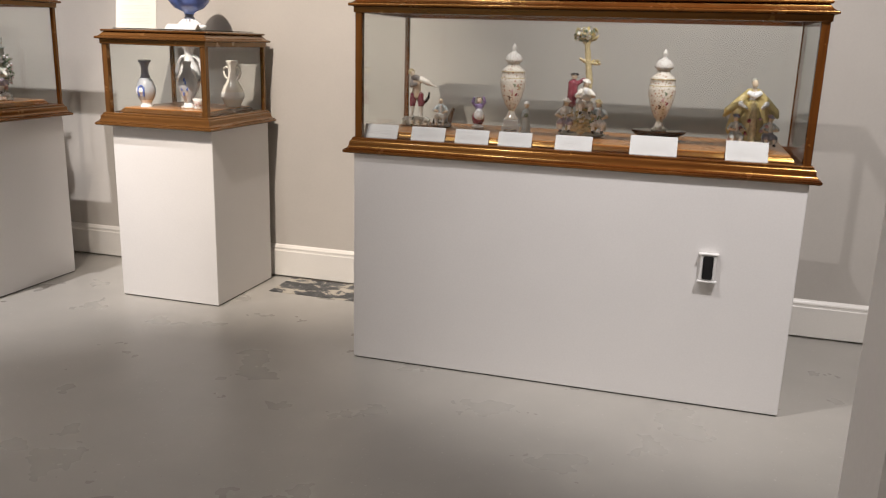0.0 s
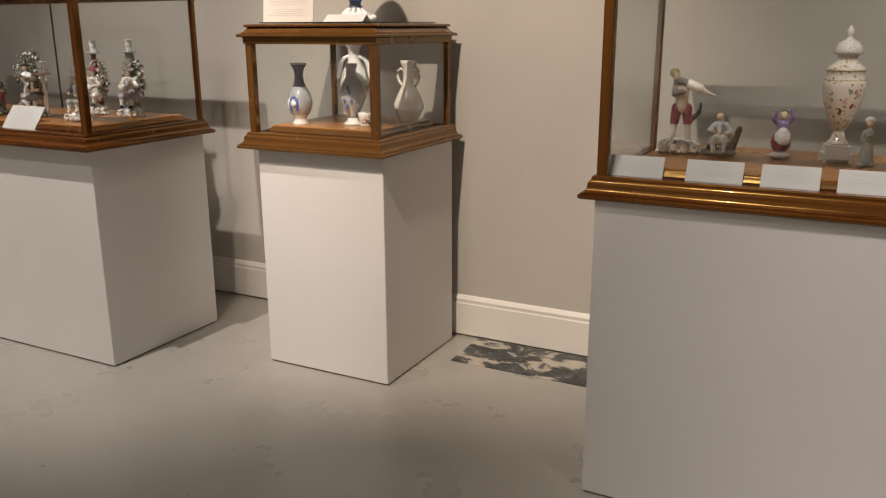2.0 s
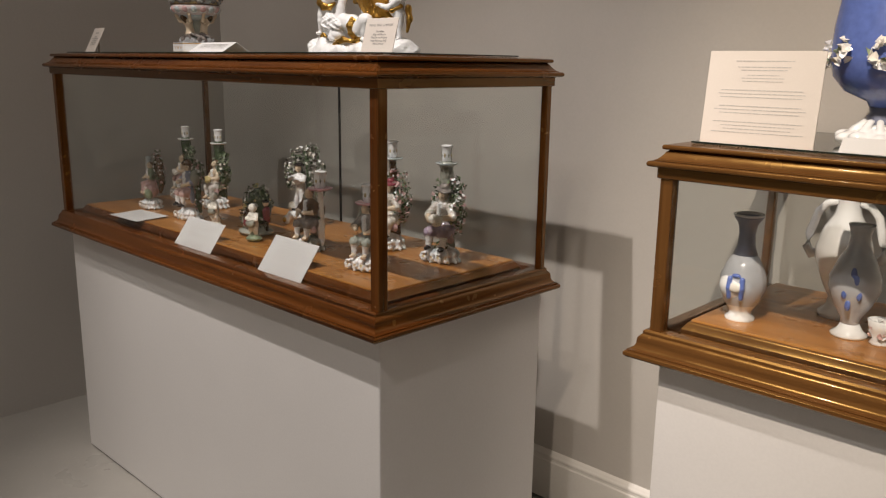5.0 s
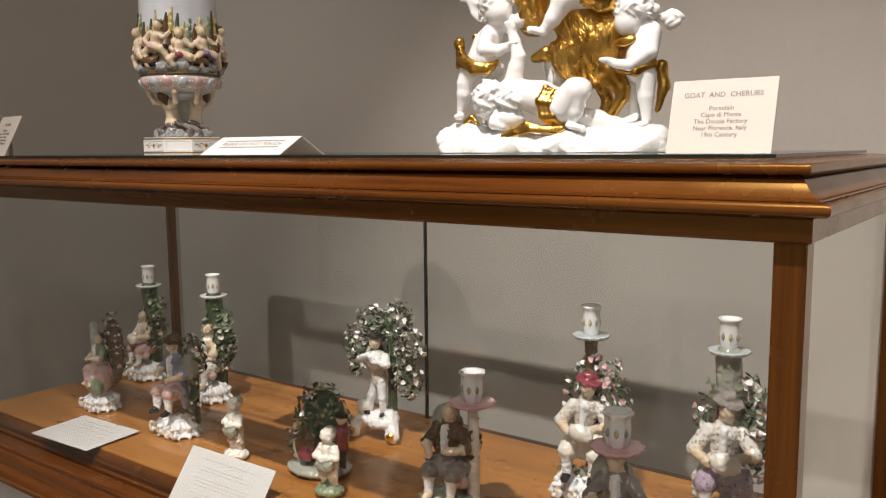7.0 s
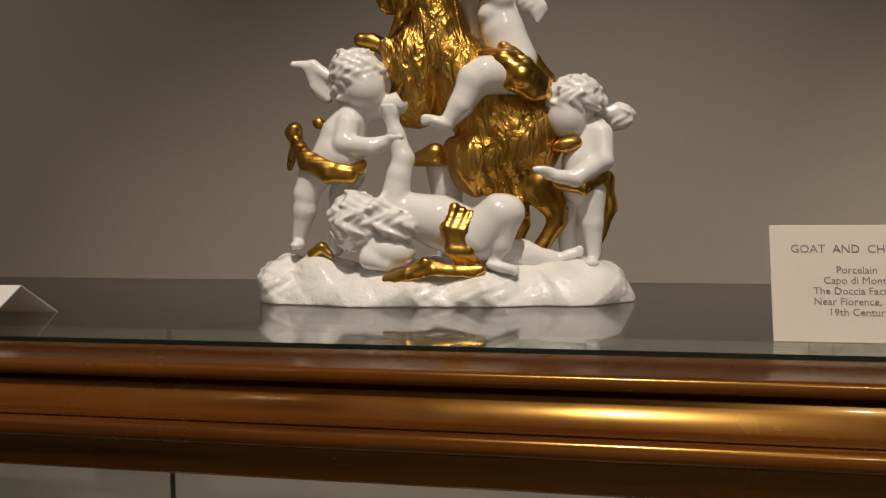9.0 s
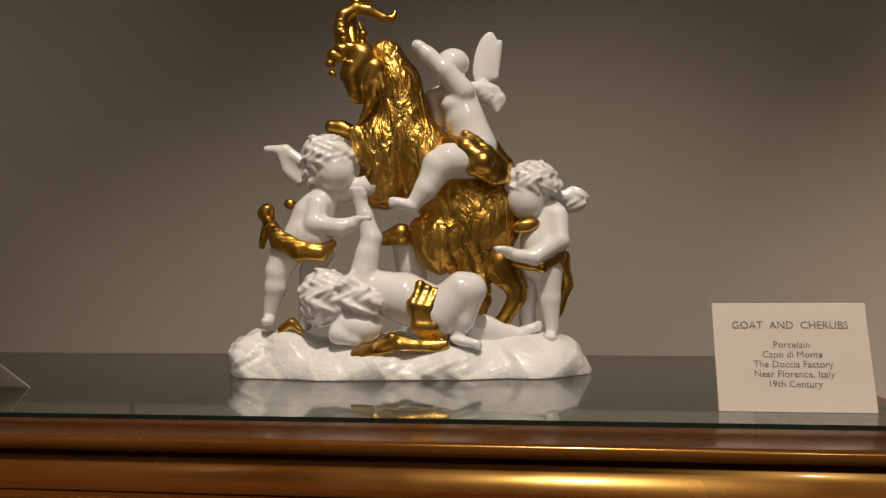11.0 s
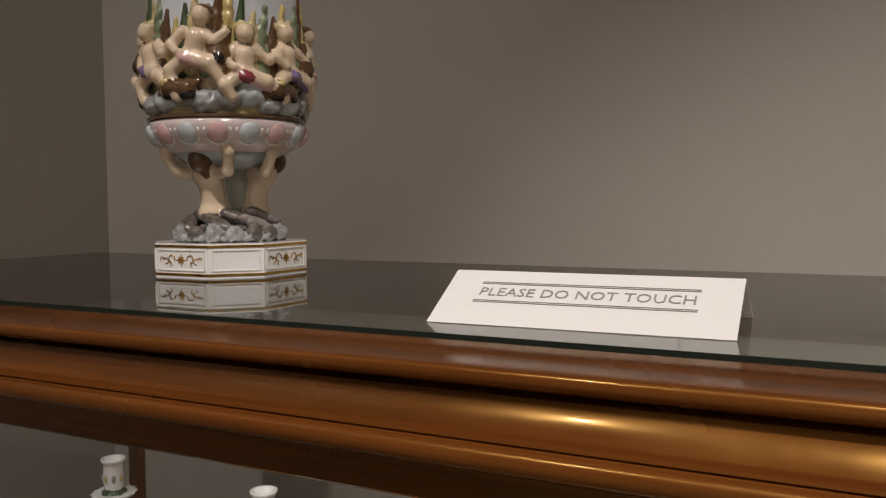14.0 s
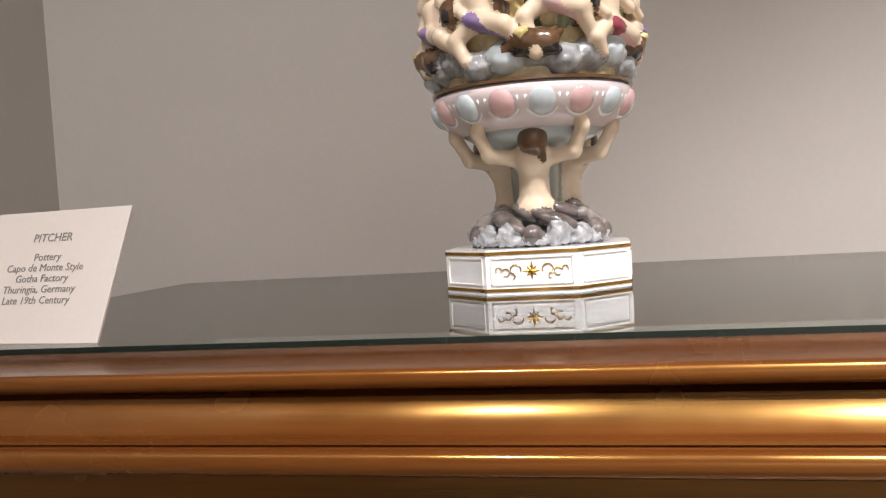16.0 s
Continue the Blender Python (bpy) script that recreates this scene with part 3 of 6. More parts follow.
            owner[cut] = np.where(closer, it[5], owner[cut])
        return dist, owner, lo, axes

    def mesh(self, name, floor=0.0):
        dist, owner, lo, axes = self.field()
        dist = np.maximum(dist, floor - axes[2][None, None, :])
        ins = dist < 0
        total = sum(ins[i:i + ins.shape[0] - 1, j:j + ins.shape[1] - 1, k:k + ins.shape[2] - 1].astype(np.int8) for i in (0, 1) for j in (0, 1) for k in (0, 1))
        ids = np.argwhere((total > 0) & (total < 8))
        number = np.full(total.shape, -1, np.int64)
        number[tuple(ids.T)] = np.arange(len(ids))
        acc, cnt = np.zeros((len(ids), 3)), np.zeros((len(ids), 1))
        corners = [np.array(c) for c in np.ndindex(2, 2, 2)]
        for a in corners:
            for ax in range(3):
                if a[ax]:
                    continue
                b = a.copy()
                b[ax] = 1
                d0, d1 = dist[tuple((ids + a).T)], dist[tuple((ids + b).T)]
                m = (d0 < 0) != (d1 < 0)
                t = np.where(m, d0 / np.where(m, d0 - d1, 1), 0)
                acc[m] += a + (b - a) * t[m, None]
                cnt[m] += 1
        verts = lo + (ids + acc / cnt) * self.step
        faces = []
        for ax in range(3):
            u, v = (ax + 1) % 3, (ax + 2) % 3
            sl0, sl1 = [slice(None)] * 3, [slice(None)] * 3
            sl0[ax], sl1[ax] = slice(0, -1), slice(1, None)
            a, b = ins[tuple(sl0)], ins[tuple(sl1)]
            e = np.argwhere(a != b)
            e = e[(e[:, u] > 0) & (e[:, v] > 0) & (e[:, u] < number.shape[u]) & (e[:, v] < number.shape[v])]
            du, dv = np.zeros(3, int), np.zeros(3, int)
            du[u], dv[v] = 1, 1
            quad = np.stack([number[tuple((e - du - dv).T)], number[tuple((e - dv).T)], number[tuple(e.T)], number[tuple((e - du).T)]], 1)
            flip = ~a[tuple(e.T)]
            quad[flip] = quad[flip][:, ::-1]
            faces.append(quad)
        faces = np.concatenate(faces)
        faces = faces[(faces >= 0).all(1)]
        me = bpy.data.meshes.new(name)
        me.from_pydata(verts.tolist(), [], faces.tolist())
        tag = owner[tuple(np.clip(ids, 0, np.array(owner.shape) - 1).T)]
        me.polygons.foreach_set("material_index", tag[faces[:, 0]].astype(np.int32))
        me.polygons.foreach_set("use_smooth", np.ones(len(faces), bool))
        for key in self.mats:
            me.materials.append(M[key.split(":")[0]])
        return me


def foliage(me, rnd, clumps, leaves=("green", "leaf"), blooms=("white", "pink"), size=0.009, share=0.4):
    """Adds porcelain leaves and small blossoms round the clumps (centre, radii, count) to a mesh."""
    bm = bmesh.new()
    bm.from_mesh(me)
    names = [m.name for m in me.materials]
    slots = {}
    for key in (*leaves, *blooms):
        if M[key].name not in names:
            me.materials.append(M[key])
            names.append(M[key].name)
        slots[key] = names.index(M[key].name)
    for centre, radii, count in clumps:
        for _ in range(count):
            v = Vector([rnd.gauss(0, 1) for _ in range(3)]).normalized()
            k = rnd.uniform(0.55, 1.05)
            p = Vector((centre[0] + v.x * radii[0] * k, centre[1] + v.y * radii[1] * k, centre[2] + v.z * radii[2] * k))
            q = (v + Vector([rnd.uniform(-0.6, 0.6) for _ in range(3)])).to_track_quat("Z", "Y").to_matrix().to_4x4()
            m = Matrix.Translation(p) @ q @ Matrix.Rotation(rnd.uniform(0, 6.28), 4, "Z")
            s = size * rnd.uniform(0.7, 1.25)
            if rnd.random() < share:
                slot = slots[rnd.choice(blooms)]
                rim = [bm.verts.new(m @ Vector((s * 0.62 * math.cos(a * 1.0472) * (1 if a % 2 else 0.72), s * 0.62 * math.sin(a * 1.0472) * (1 if a % 2 else 0.72), s * 0.28))) for a in range(6)]
                mid, low = bm.verts.new(m @ Vector((0, 0, s * 0.12))), bm.verts.new(m @ Vector((0, 0, -s * 0.3)))
                for a in range(6):
                    for c in (mid, low):
                        bm.faces.new((rim[a], rim[(a + 1) % 6], c)).material_index = slot
            else:
                slot = slots[rnd.choice(leaves)]
                a, b, c, d = [bm.verts.new(m @ Vector(w) * 1.0) for w in ((0, -s * 0.9, 0), (s * 0.42, 0, s * 0.22), (0, s * 0.9, s * 0.05), (-s * 0.42, 0, s * 0.22))]
                e = bm.verts.new(m @ Vector((0, 0, -s * 0.18)))
                for t in ((a, b, c), (a, c, d), (b, a, e), (c, b, e), (d, c, e), (a, d, e)):
                    bm.faces.new(t).material_index = slot
    bm.to_mesh(me)
    bm.free()
    return me


def turned(me, key, profile, centre=(0, 0), n=20, frill=0):
    """Adds a lathe-turned piece in its own glaze to a mesh; frill: number of scallops round its rim."""
    names = [m.name for m in me.materials]
    if M[key].name not in names:
        me.materials.append(M[key])
        names.append(M[key].name)
    bm = bmesh.new()
    bm.from_mesh(me)
    old = set(bm.verts)
    lathe(bm, profile, n, (0, 0), 1.0, names.index(M[key].name), caps=False)
    for v in bm.verts:
        if v not in old:
            if frill:
                k = 1 + 0.07 * math.cos(frill * math.atan2(v.co.y, v.co.x))
                v.co.x, v.co.y = v.co.x * k, v.co.y * k
            v.co.x, v.co.y = v.co.x + centre[0], v.co.y + centre[1]
            for f in v.link_faces:
                f.smooth = True
    bm.to_mesh(me)
    bm.free()
    return me


turned_piece = turned


def stand(name, me, at, turn, label, category, group=""):
    ob = new(name, me)
    ob.matrix_basis = pose(*at, 0, 0, turn)
    return tagged(ob, label, category, group)


def words(text, size, m, material, parent, name="lettering", align="CENTER"):
    """Raised print made from the built-in font."""
    cu = bpy.data.curves.new("print", "FONT")
    cu.body, cu.size, cu.align_x, cu.align_y, cu.extrude, cu.resolution_u = text, size, align, "CENTER", 0.0001, 2
    tmp = bpy.data.objects.new("print", cu)
    scene.collection.objects.link(tmp)
    bpy.context.view_layer.update()
    me = bpy.data.meshes.new_from_object(tmp.evaluated_get(bpy.context.evaluated_depsgraph_get()))
    bpy.data.objects.remove(tmp)
    me.materials.clear()
    me.materials.append(material)
    ob = new(name, me)
    ob.parent = parent
    ob.matrix_basis = m
    return ob


def bars(parent, rows, width, m, material, rnd, thick=0.0011):
    """Unreadable small print: ragged bars, centred, at heights given in rows."""
    for y in rows:
        bm = bmesh.new()
        w = width * rnd.uniform(0.62, 1.0)
        x = -w / 2
        while x < w / 2:
            l = min(rnd.uniform(0.004, 0.013), w / 2 - x)
            box(bm, x, x + l, y - thick / 2, y + thick / 2, 0, 0.0002)
            x += l + 0.0018
        part("print_line", bm, material, parent).matrix_basis = m


# ---- on the glass of the corner case ----
TOP = 1.579


def fur_relief(x, y, z):
    """Flame-shaped locks that run down the coat."""
    low = np.clip((0.30 - z) / 0.22, 0.35, 1.0)
    u, w = 170 * x + 40 * z + 1.3 * np.sin(48 * z + 20 * y), 170 * y - 30 * z + 1.2 * np.sin(44 * z + 18 * x)
    lock = np.abs(np.sin(u + 0.5 * np.sin(110 * z))) * (0.6 + 0.4 * np.sin(70 * z + 2 * np.sin(90 * x))) + 0.5 * np.abs(np.cos(w))
    fine = np.sin(520 * x + 2 * np.sin(60 * z) + 150 * z) * np.sin(95 * z + 60 * x)
    return low * (0.0021 * (0.5 - lock) + 0.0006 * fine)


def curl_relief(x, y, z):
    """Loose curls of hair and ruffled feathers."""
    a = np.sin(190 * x + 2.0 * np.sin(160 * z + 1)) * np.sin(200 * z + 1.8 * np.sin(170 * y)) * np.sin(180 * y + 0.7)
    b = np.sin(420 * x + 2.2 * np.sin(260 * z)) * np.sin(390 * z + 1.5 * np.sin(310 * y) + 1)
    return 0.0036 * a + 0.0014 * b


def rock_relief(x, y, z):
    """Broad slanting planes with sharp breaks between them."""
    a = np.abs(((14 * x + 11 * z + 0.25 * np.sin(25 * y)) % 1) - 0.5)
    b = np.abs(((9 * x - 22 * z + 9 * y + 0.2 * np.sin(30 * x)) % 1) - 0.5)
    c = np.sin(260 * x + 2 * np.sin(190 * z)) * np.sin(240 * z + 210 * y) * (np.sin(31 * x + 1) > 0.2)
    return 0.010 * (a - 0.25) + 0.009 * (b - 0.25) + 0.0010 * c


def cloth_relief(x, y, z):
    return 0.0006 * np.sin(230 * (z - 0.4 * x) + 1.5 * np.sin(60 * x)) + 0.0002 * np.sin(700 * (z + y))


def fuse(name, sculpts):
    """One mesh out of several figures that touch but do not melt into each other."""
    bm, mats = bmesh.new(), []
    for sc in sculpts:
        me = sc.mesh(name + "_piece")
        first = len(bm.faces)
        slots = []
        for m in me.materials:
            if m not in mats:
                mats.append(m)
            slots.append(mats.index(m))
        bm.from_mesh(me)
        bm.faces.ensure_lookup_table()
        for f in bm.faces[first:]:
            f.material_index = slots[f.material_index]
        bpy.data.meshes.remove(me)
    out = bpy.data.meshes.new(name)
    bm.to_mesh(out)
    bm.free()
    for m in mats:
        out.materials.append(m)
    return out


def goat_group():
    """Golden goat rearing among five white putti on a rocky mound; laid out on a drawing grid of 0.606 mm."""
    def p(x, y, near=0):
        k = 1 - near / 1448
        return (47 + (1.002 * x - 781.5 - 0.0065 * y) * k, -near, 203 + (482.8 - 0.007 * x - 1.0036 * y) * k)

    def clay(step=0.0016, blend=0.0032):
        c = Sculpt(step, blend, 0.000606)
        c.lumps = {"white:hair": curl_relief, "fleece": fur_relief, "chalk": rock_relief, "gold:cloth": cloth_relief}
        return c

    W, H, G, R, C, B = "white", "white:hair", "fleece", "chalk", "gold:cloth", "gold"
    # mound
    m = clay(0.0017, 0.003)
    m.egg(R, (0, 8, 10), (318, 126, 58)).egg(R, p(474, 662, 0), (52, 76, 60), (0, -10, 0)).egg(R, p(535, 668, 10), (80, 84, 68)).egg(R, p(640, 684, 36), (120, 84, 66))
    m.egg(R, p(820, 682, 26), (140, 92, 68)).egg(R, p(945, 672, 10), (96, 96, 70)).egg(R, p(1004, 668, -6), (48, 78, 56)).egg(R, p(735, 676, -40), (240, 84, 76))
    # goat
    g = clay(0.0015, 0.0045)
    g.egg(G, p(862, 412, 8), (72, 56, 88), (0, 14, 0)).bar(G, (p(850, 420, -6), 70), (p(790, 330, -8), 66), (p(722, 255, -6), 58))
    g.egg(G, p(694, 278, 2), (56, 52, 66), (0, -14, 0)).bar(G, (p(722, 225, -4), 54), (p(712, 165, -2), 45), (p(694, 116, 4), 33))
    g.egg(G, p(690, 340, 0), (46, 44, 50)).egg(G, p(800, 440, 14), (56, 46, 64), (0, 20, 0))
    for x, y, r, n in ((762, 455, 22, 30), (785, 478, 20, 34), (812, 490, 20, 36), (840, 505, 20, 38), (868, 515, 18, 36), (890, 500, 18, 34), (660, 300, 18, 34), (678, 318, 16, 40), (645, 282, 14, 30), (700, 310, 18, 44)):
        g.bar(G, (p(x - 4, y - 30, n - 8), r), (p(x, y, n), r * 0.6), (p(x + 8, y + 20, n), 5))
    g.bar(B, (p(896, 485, 18), 34), (p(926, 528, 20), 19), (p(928, 546, 20), 15), (p(903, 588, 24), 12), (p(888, 608, 28), 16), (p(864, 618, 32), 13))
    g.bar(B, (p(850, 490, -36), 28), (p(868, 548, -40), 14), (p(850, 604, -40), 13))
    g.bar(B, (p(690, 285, -6), 24), (p(648, 258, -8), 17), (p(615, 243, -8), 13), (p(596, 240, -8), 12)).bar(B, (p(690, 292, 24), 20), (p(672, 328, 36), 12), (p(667, 344, 38), 9))
    # head, tuft, beard, ear, horns
    h = clay(0.0013, 0.0022)
    h.lumps["fleece"] = cloth_relief
    h.bar(B, (p(650, 116, 30), 27), (p(632, 148, 34), 20), (p(638, 178, 34), 13), (p(642, 190, 34), 10)).bar(B, (p(672, 138, 26), 24), (p(658, 176, 30), 12), (p(650, 194, 30), 7)).egg(B, p(626, 126, 50), (9, 8, 5), (0, 20, 0)).egg(B, p(633, 188, 42), (5, 5, 4))
    for x0, y0, x1, y1, r in ((668, 178, 646, 236, 10), (676, 165, 660, 214, 11), (660, 150, 672, 190, 9), (684, 150, 684, 196, 11)):
        h.bar(B, (p(x0, y0, 34), r), (p((x0 + x1) / 2 + 5, (y0 + y1) / 2, 36), r * 0.8), (p(x1, y1, 32), 3))
    for x, y, r in ((614, 103, 13), (600, 112, 11), (628, 99, 12), (594, 128, 8), (598, 146, 7), (642, 100, 12), (610, 118, 10)):
        h.egg(B, p(x, y, 40), (r * 1.2, r, r * 0.85), (0, 25, 0))
    h.bar(B, (p(650, 96, 30), 8), (p(652, 76, 32), 9), (p(645, 54, 26), 4))
    h.bar(B, (p(619, 98, 24), 14), (p(611, 66, 8), 13), (p(617, 40, 7), 12), (p(640, 26, 5), 11), (p(664, 30, 3), 10), (p(690, 44, 0), 8), (p(706, 44, -2), 6), (p(710, 33, -2), 4))
    h.bar(B, (p(634, 94, 4), 11), (p(628, 45, -18), 11), (p(640, 16, -20), 9), (p(654, 6, -20), 7), (p(664, 12, -20), 4))
    for k in range(5):
        h.egg(B, p(618 - 1.6 * k, 92 - 11 * k, 37), (8, 4, 3))
    # putto at the goat's chest
    a = clay()
    a.egg(H, p(588, 300, 28), (45, 42, 44)).egg(W, p(602, 322, 36), (36, 32, 36)).egg(H, p(560, 325, 30), (18, 22, 20)).egg(H, p(628, 296, 34), (14, 18, 16))
    a.bar(W, (p(588, 362, 22), 27), (p(566, 402, 22), 37), (p(552, 442, 24), 41)).egg(W, p(562, 436, 38), (38, 32, 34))
    a.bar(W, (p(574, 384, 46), 20), (p(568, 417, 58), 18), (p(612, 423, 64), 15), (p(642, 414, 62), 12)).egg(W, p(652, 410, 62), (12, 11, 12))
    a.bar(W, (p(612, 358, 18), 21), (p(664, 347, 28), 18), (p(698, 318, 30), 15), (p(702, 296, 30), 12)).egg(W, p(704, 288, 30), (12, 12, 13))
    a.bar(W, (p(520, 462, 26), 30), (p(502, 500, 30), 21), (p(499, 528, 30), 19), (p(489, 574, 24), 12)).egg(W, p(486, 588, 34), (12, 22, 9)).bar(W, (p(578, 462, 0), 28), (p(560, 500, -6), 19), (p(552, 592, -14), 13))
    a.bar(W, (p(482, 281, -4), 7), (p(515, 283, -2), 10), (p(548, 306, 4), 10))
    for i in range(4):
        a.bar(W, (p(506 + 11 * i, 288 + 5 * i, -2), 9), (p(516 + 8 * i, 318 + 7 * i, -4), 7), (p(522 + 5 * i, 334 + 3 * i, -6), 4))
    # lying putto
    l = clay()
    l.egg(H, p(588, 548, 66), (46, 40, 50)).egg(H, p(655, 556, 88), (34, 24, 26), (0, 10, 0)).egg(H, p(625, 530, 78), (26, 24, 24)).egg(W, p(650, 600, 76), (38, 28, 27)).bar(W, (p(622, 590, 74), 22), (p(612, 612, 84), 17), (p(640, 622, 90), 12))
    l.bar(W, (p(668, 532, 58), 34), (p(728, 548, 60), 43), (p(782, 572, 60), 43))
    l.bar(W, (p(652, 522, 64), 26), (p(662, 470, 64), 20), (p(669, 442, 62), 18), (p(657, 402, 61), 14), (p(650, 380, 61), 12)).egg(W, p(648, 370, 61), (14, 12, 12))
    l.bar(W, (p(792, 574, 70), 42), (p(832, 536, 80), 33), (p(846, 532, 82), 27)).bar(W, (p(846, 536, 82), 26), (p(832, 588, 82), 19), (p(824, 610, 82), 12)).egg(W, p(836, 626, 88), (27, 14, 9), (0, 12, 0))
    l.bar(W, (p(800, 600, 44), 32), (p(870, 602, 32), 24), (p(928, 612, 26), 14)).egg(W, p(946, 604, 28), (24, 12, 10), (0, -22, 0))
    # rider
    r = clay()
    r.bar(W, (p(826, 192, 14), 32), (p(836, 230, 16), 35), (p(854, 278, 18), 39)).egg(W, p(818, 202, 26), (24, 20, 18)).egg(W, p(814, 126, 4), (30, 28, 27)).bar(W, (p(822, 158, 8), 17), (p(826, 176, 10), 20))
    r.bar(W, (p(832, 178, 32), 22), (p(800, 140, 40), 18), (p(770, 112, 40), 14), (p(756, 98, 40), 11)).egg(W, p(749, 94, 40), (9, 9, 10)).bar(W, (p(806, 172, -10), 16), (p(776, 184, -16), 11), (p(792, 236, -12), 11))
    r.bar(W, (p(856, 300, 46), 35), (p(806, 304, 64), 30), (p(788, 312, 68), 28)).bar(W, (p(788, 316, 68), 27), (p(766, 354, 74), 20), (p(744, 382, 76), 13)).egg(W, p(728, 382, 80), (25, 12, 10), (0, 20, 0))
    r.egg(W, p(872, 118, -14), (21, 6, 52), (0, 12, 0)).egg(H, p(876, 178, -10), (24, 9, 18)).bar(W, (p(850, 168, -6), 10), (p(882, 172, -10), 9))
    for i in range(4):
        r.bar(W, (p(876 + 5 * i, 176, -12), 8), (p(886 + 5 * i, 196 - 3 * i, -12), 7), (p(893 + 4 * i, 212 - 6 * i, -12), 5))
        r.bar(W, (p(866 + 8 * i, 150, -18), 7), (p(880 + 6 * i, 112 - 8 * i, -18), 6))
    # putto at the haunch
    c = clay()
    c.egg(H, p(956, 342, 26), (46, 42, 40)).egg(W, p(944, 372, 34), (34, 30, 36)).egg(H, p(990, 350, 20), (16, 20, 18)).egg(H, p(920, 350, 40), (14, 14, 18))
    c.bar(W, (p(986, 402, 18), 31), (p(972, 448, 22), 36), (p(968, 484, 22), 34)).bar(W, (p(1000, 402, 34), 20), (p(1004, 446, 50), 17), (p(960, 476, 60), 14), (p(926, 472, 62), 11)).egg(W, p(914, 467, 62), (12, 10, 11))
    c.bar(W, (p(982, 500, 22), 28), (p(986, 548, 26), 19), (p(990, 600, 26), 12)).egg(W, p(986, 616, 36), (13, 22, 9)).bar(W, (p(944, 500, -8), 26), (p(946, 596, -12), 14))
    c.egg(H, p(1030, 370, -4), (26, 12, 21)).bar(W, (p(1000, 366, 0), 9), (p(1024, 362, -4), 12))
    # putto half hidden at the far side
    f = clay()
    f.bar(W, (p(738, 455, -34), 33), (p(744, 540, -40), 24), (p(740, 622, -44), 16))
    # fingers and toes
    for sc, x, y, n, dx, dy in ((a, 652, 408, 70, 6, -2), (a, 704, 284, 38, -4, -8), (l, 648, 364, 68, -4, -10), (c, 908, 464, 68, -8, -4)):
        for j in range(4):
            sc.bar(W, (p(x + dx * 0.3 - 9 + 6 * j, y, n), 5), (p(x + dx - 10 + 6 * j, y + dy, n + 3), 4))
    for sc, x, y, n in ((l, 858, 630, 94), (r, 706, 376, 84), (l, 966, 594, 32)):
        for j in range(3):
            sc.egg(W, p(x, y - 3 + 5 * j, n), (6, 6, 4))
    # gilded drapery
    d = clay(0.0014, 0.0028)
    d.bar(C, (p(484, 412, 26), 11), (p(504, 444, 48), 16), (p(540, 466, 62), 16), (p(578, 468, 60), 14), (p(600, 452, 46), 8)).bar(C, (p(500, 430, 50), 8), (p(548, 458, 66), 9), (p(596, 462, 54), 7))
    d.egg(C, p(482, 396, 20), (15, 13, 17), (0, 30, 0)).bar(C, (p(486, 408, 16), 11), (p(474, 456, 10), 6)).egg(C, p(524, 380, -4), (12, 10, 10))
    for i, (x, w) in enumerate(((748, 10), (762, 9), (776, 9))):
        d.bar(C, (p(x + 8, 528 + 5 * i, 90), w), (p(x - 4, 560 + 4 * i, 100), w + 1), (p(x + 4, 596 + 2 * i, 98), w + 1), (p(x + 20, 618, 84), w))
    d.bar(C, (p(640, 648, 96), 7), (p(676, 640, 102), 11), (p(706, 622, 100), 10), (p(750, 632, 98), 9), (p(800, 630, 92), 8)).bar(C, (p(655, 652, 104), 5), (p(720, 634, 106), 7), (p(790, 640, 96), 5)).bar(C, (p(512, 604, 44), 9), (p(528, 592, 46), 8), (p(545, 606, 50), 6))
    d.bar(C, (p(806, 268, 44), 13), (p(836, 280, 66), 19), (p(868, 306, 80), 19), (p(900, 326, 62), 14), (p(914, 332, 40), 8)).bar(C, (p(838, 258, 50), 12), (p(872, 288, 66), 15), (p(904, 316, 52), 11)).bar(C, (p(888, 280, 10), 14), (p(908, 306, 4), 12), (p(924, 328, -2), 6)).bar(C, (p(850, 318, 76), 12), (p(888, 334, 68), 12), (p(912, 336, 44), 8))
    d.bar(C, (p(928, 484, 46), 9), (p(972, 492, 56), 11), (p(1006, 470, 34), 10)).bar(C, (p(1008, 474, -6), 15), (p(1014, 524, -10), 14), (p(1000, 576, -10), 6)).egg(C, p(944, 418, 48), (26, 12, 13), (0, -14, 0))
    d.bar(C, (p(690, 442, -8), 12), (p(722, 434, 0), 19), (p(738, 440, -6), 14))
    me = fuse("goat_and_putti_sculpture", [m, g, h, a, l, r, c, f, d])
    stand("goat_and_putti_sculpture", me, (-3.997, 3.396, TOP), 7.5, "white porcelain putti climbing a gilded rearing goat on a rocky mound", "sculpture")


goat_group()


def card_block(name, label, w, h, thick, at, turn, lean, mat, category="label card"):
    """A card standing on its lower edge, leaning back by lean degrees; print goes on its front plane."""
    bm = box(bmesh.new(), -w / 2, w / 2, 0, h, -thick, 0, 0.0006)
    ob = new(name, mesh_of(bm, name, mat))
    ob.matrix_basis = pose(*at, 0, 0, turn) @ pose(0, 0, 0, 90 - lean, 0, 0)
    return tagged(ob, label, category)


def easel(card, h, depth=0.035):
    bm = bmesh.new()
    a = [bm.verts.new(v) for v in ((-0.012, h * 0.75, -0.0025), (0.012, h * 0.75, -0.0025), (0.012, 0.004, -depth), (-0.012, 0.004, -depth))]
    bm.faces.new(a)
    bmesh.ops.solidify(bm, geom=bm.faces[:], thickness=0.0012)
    part("easel_back", bm, M["card"], card)


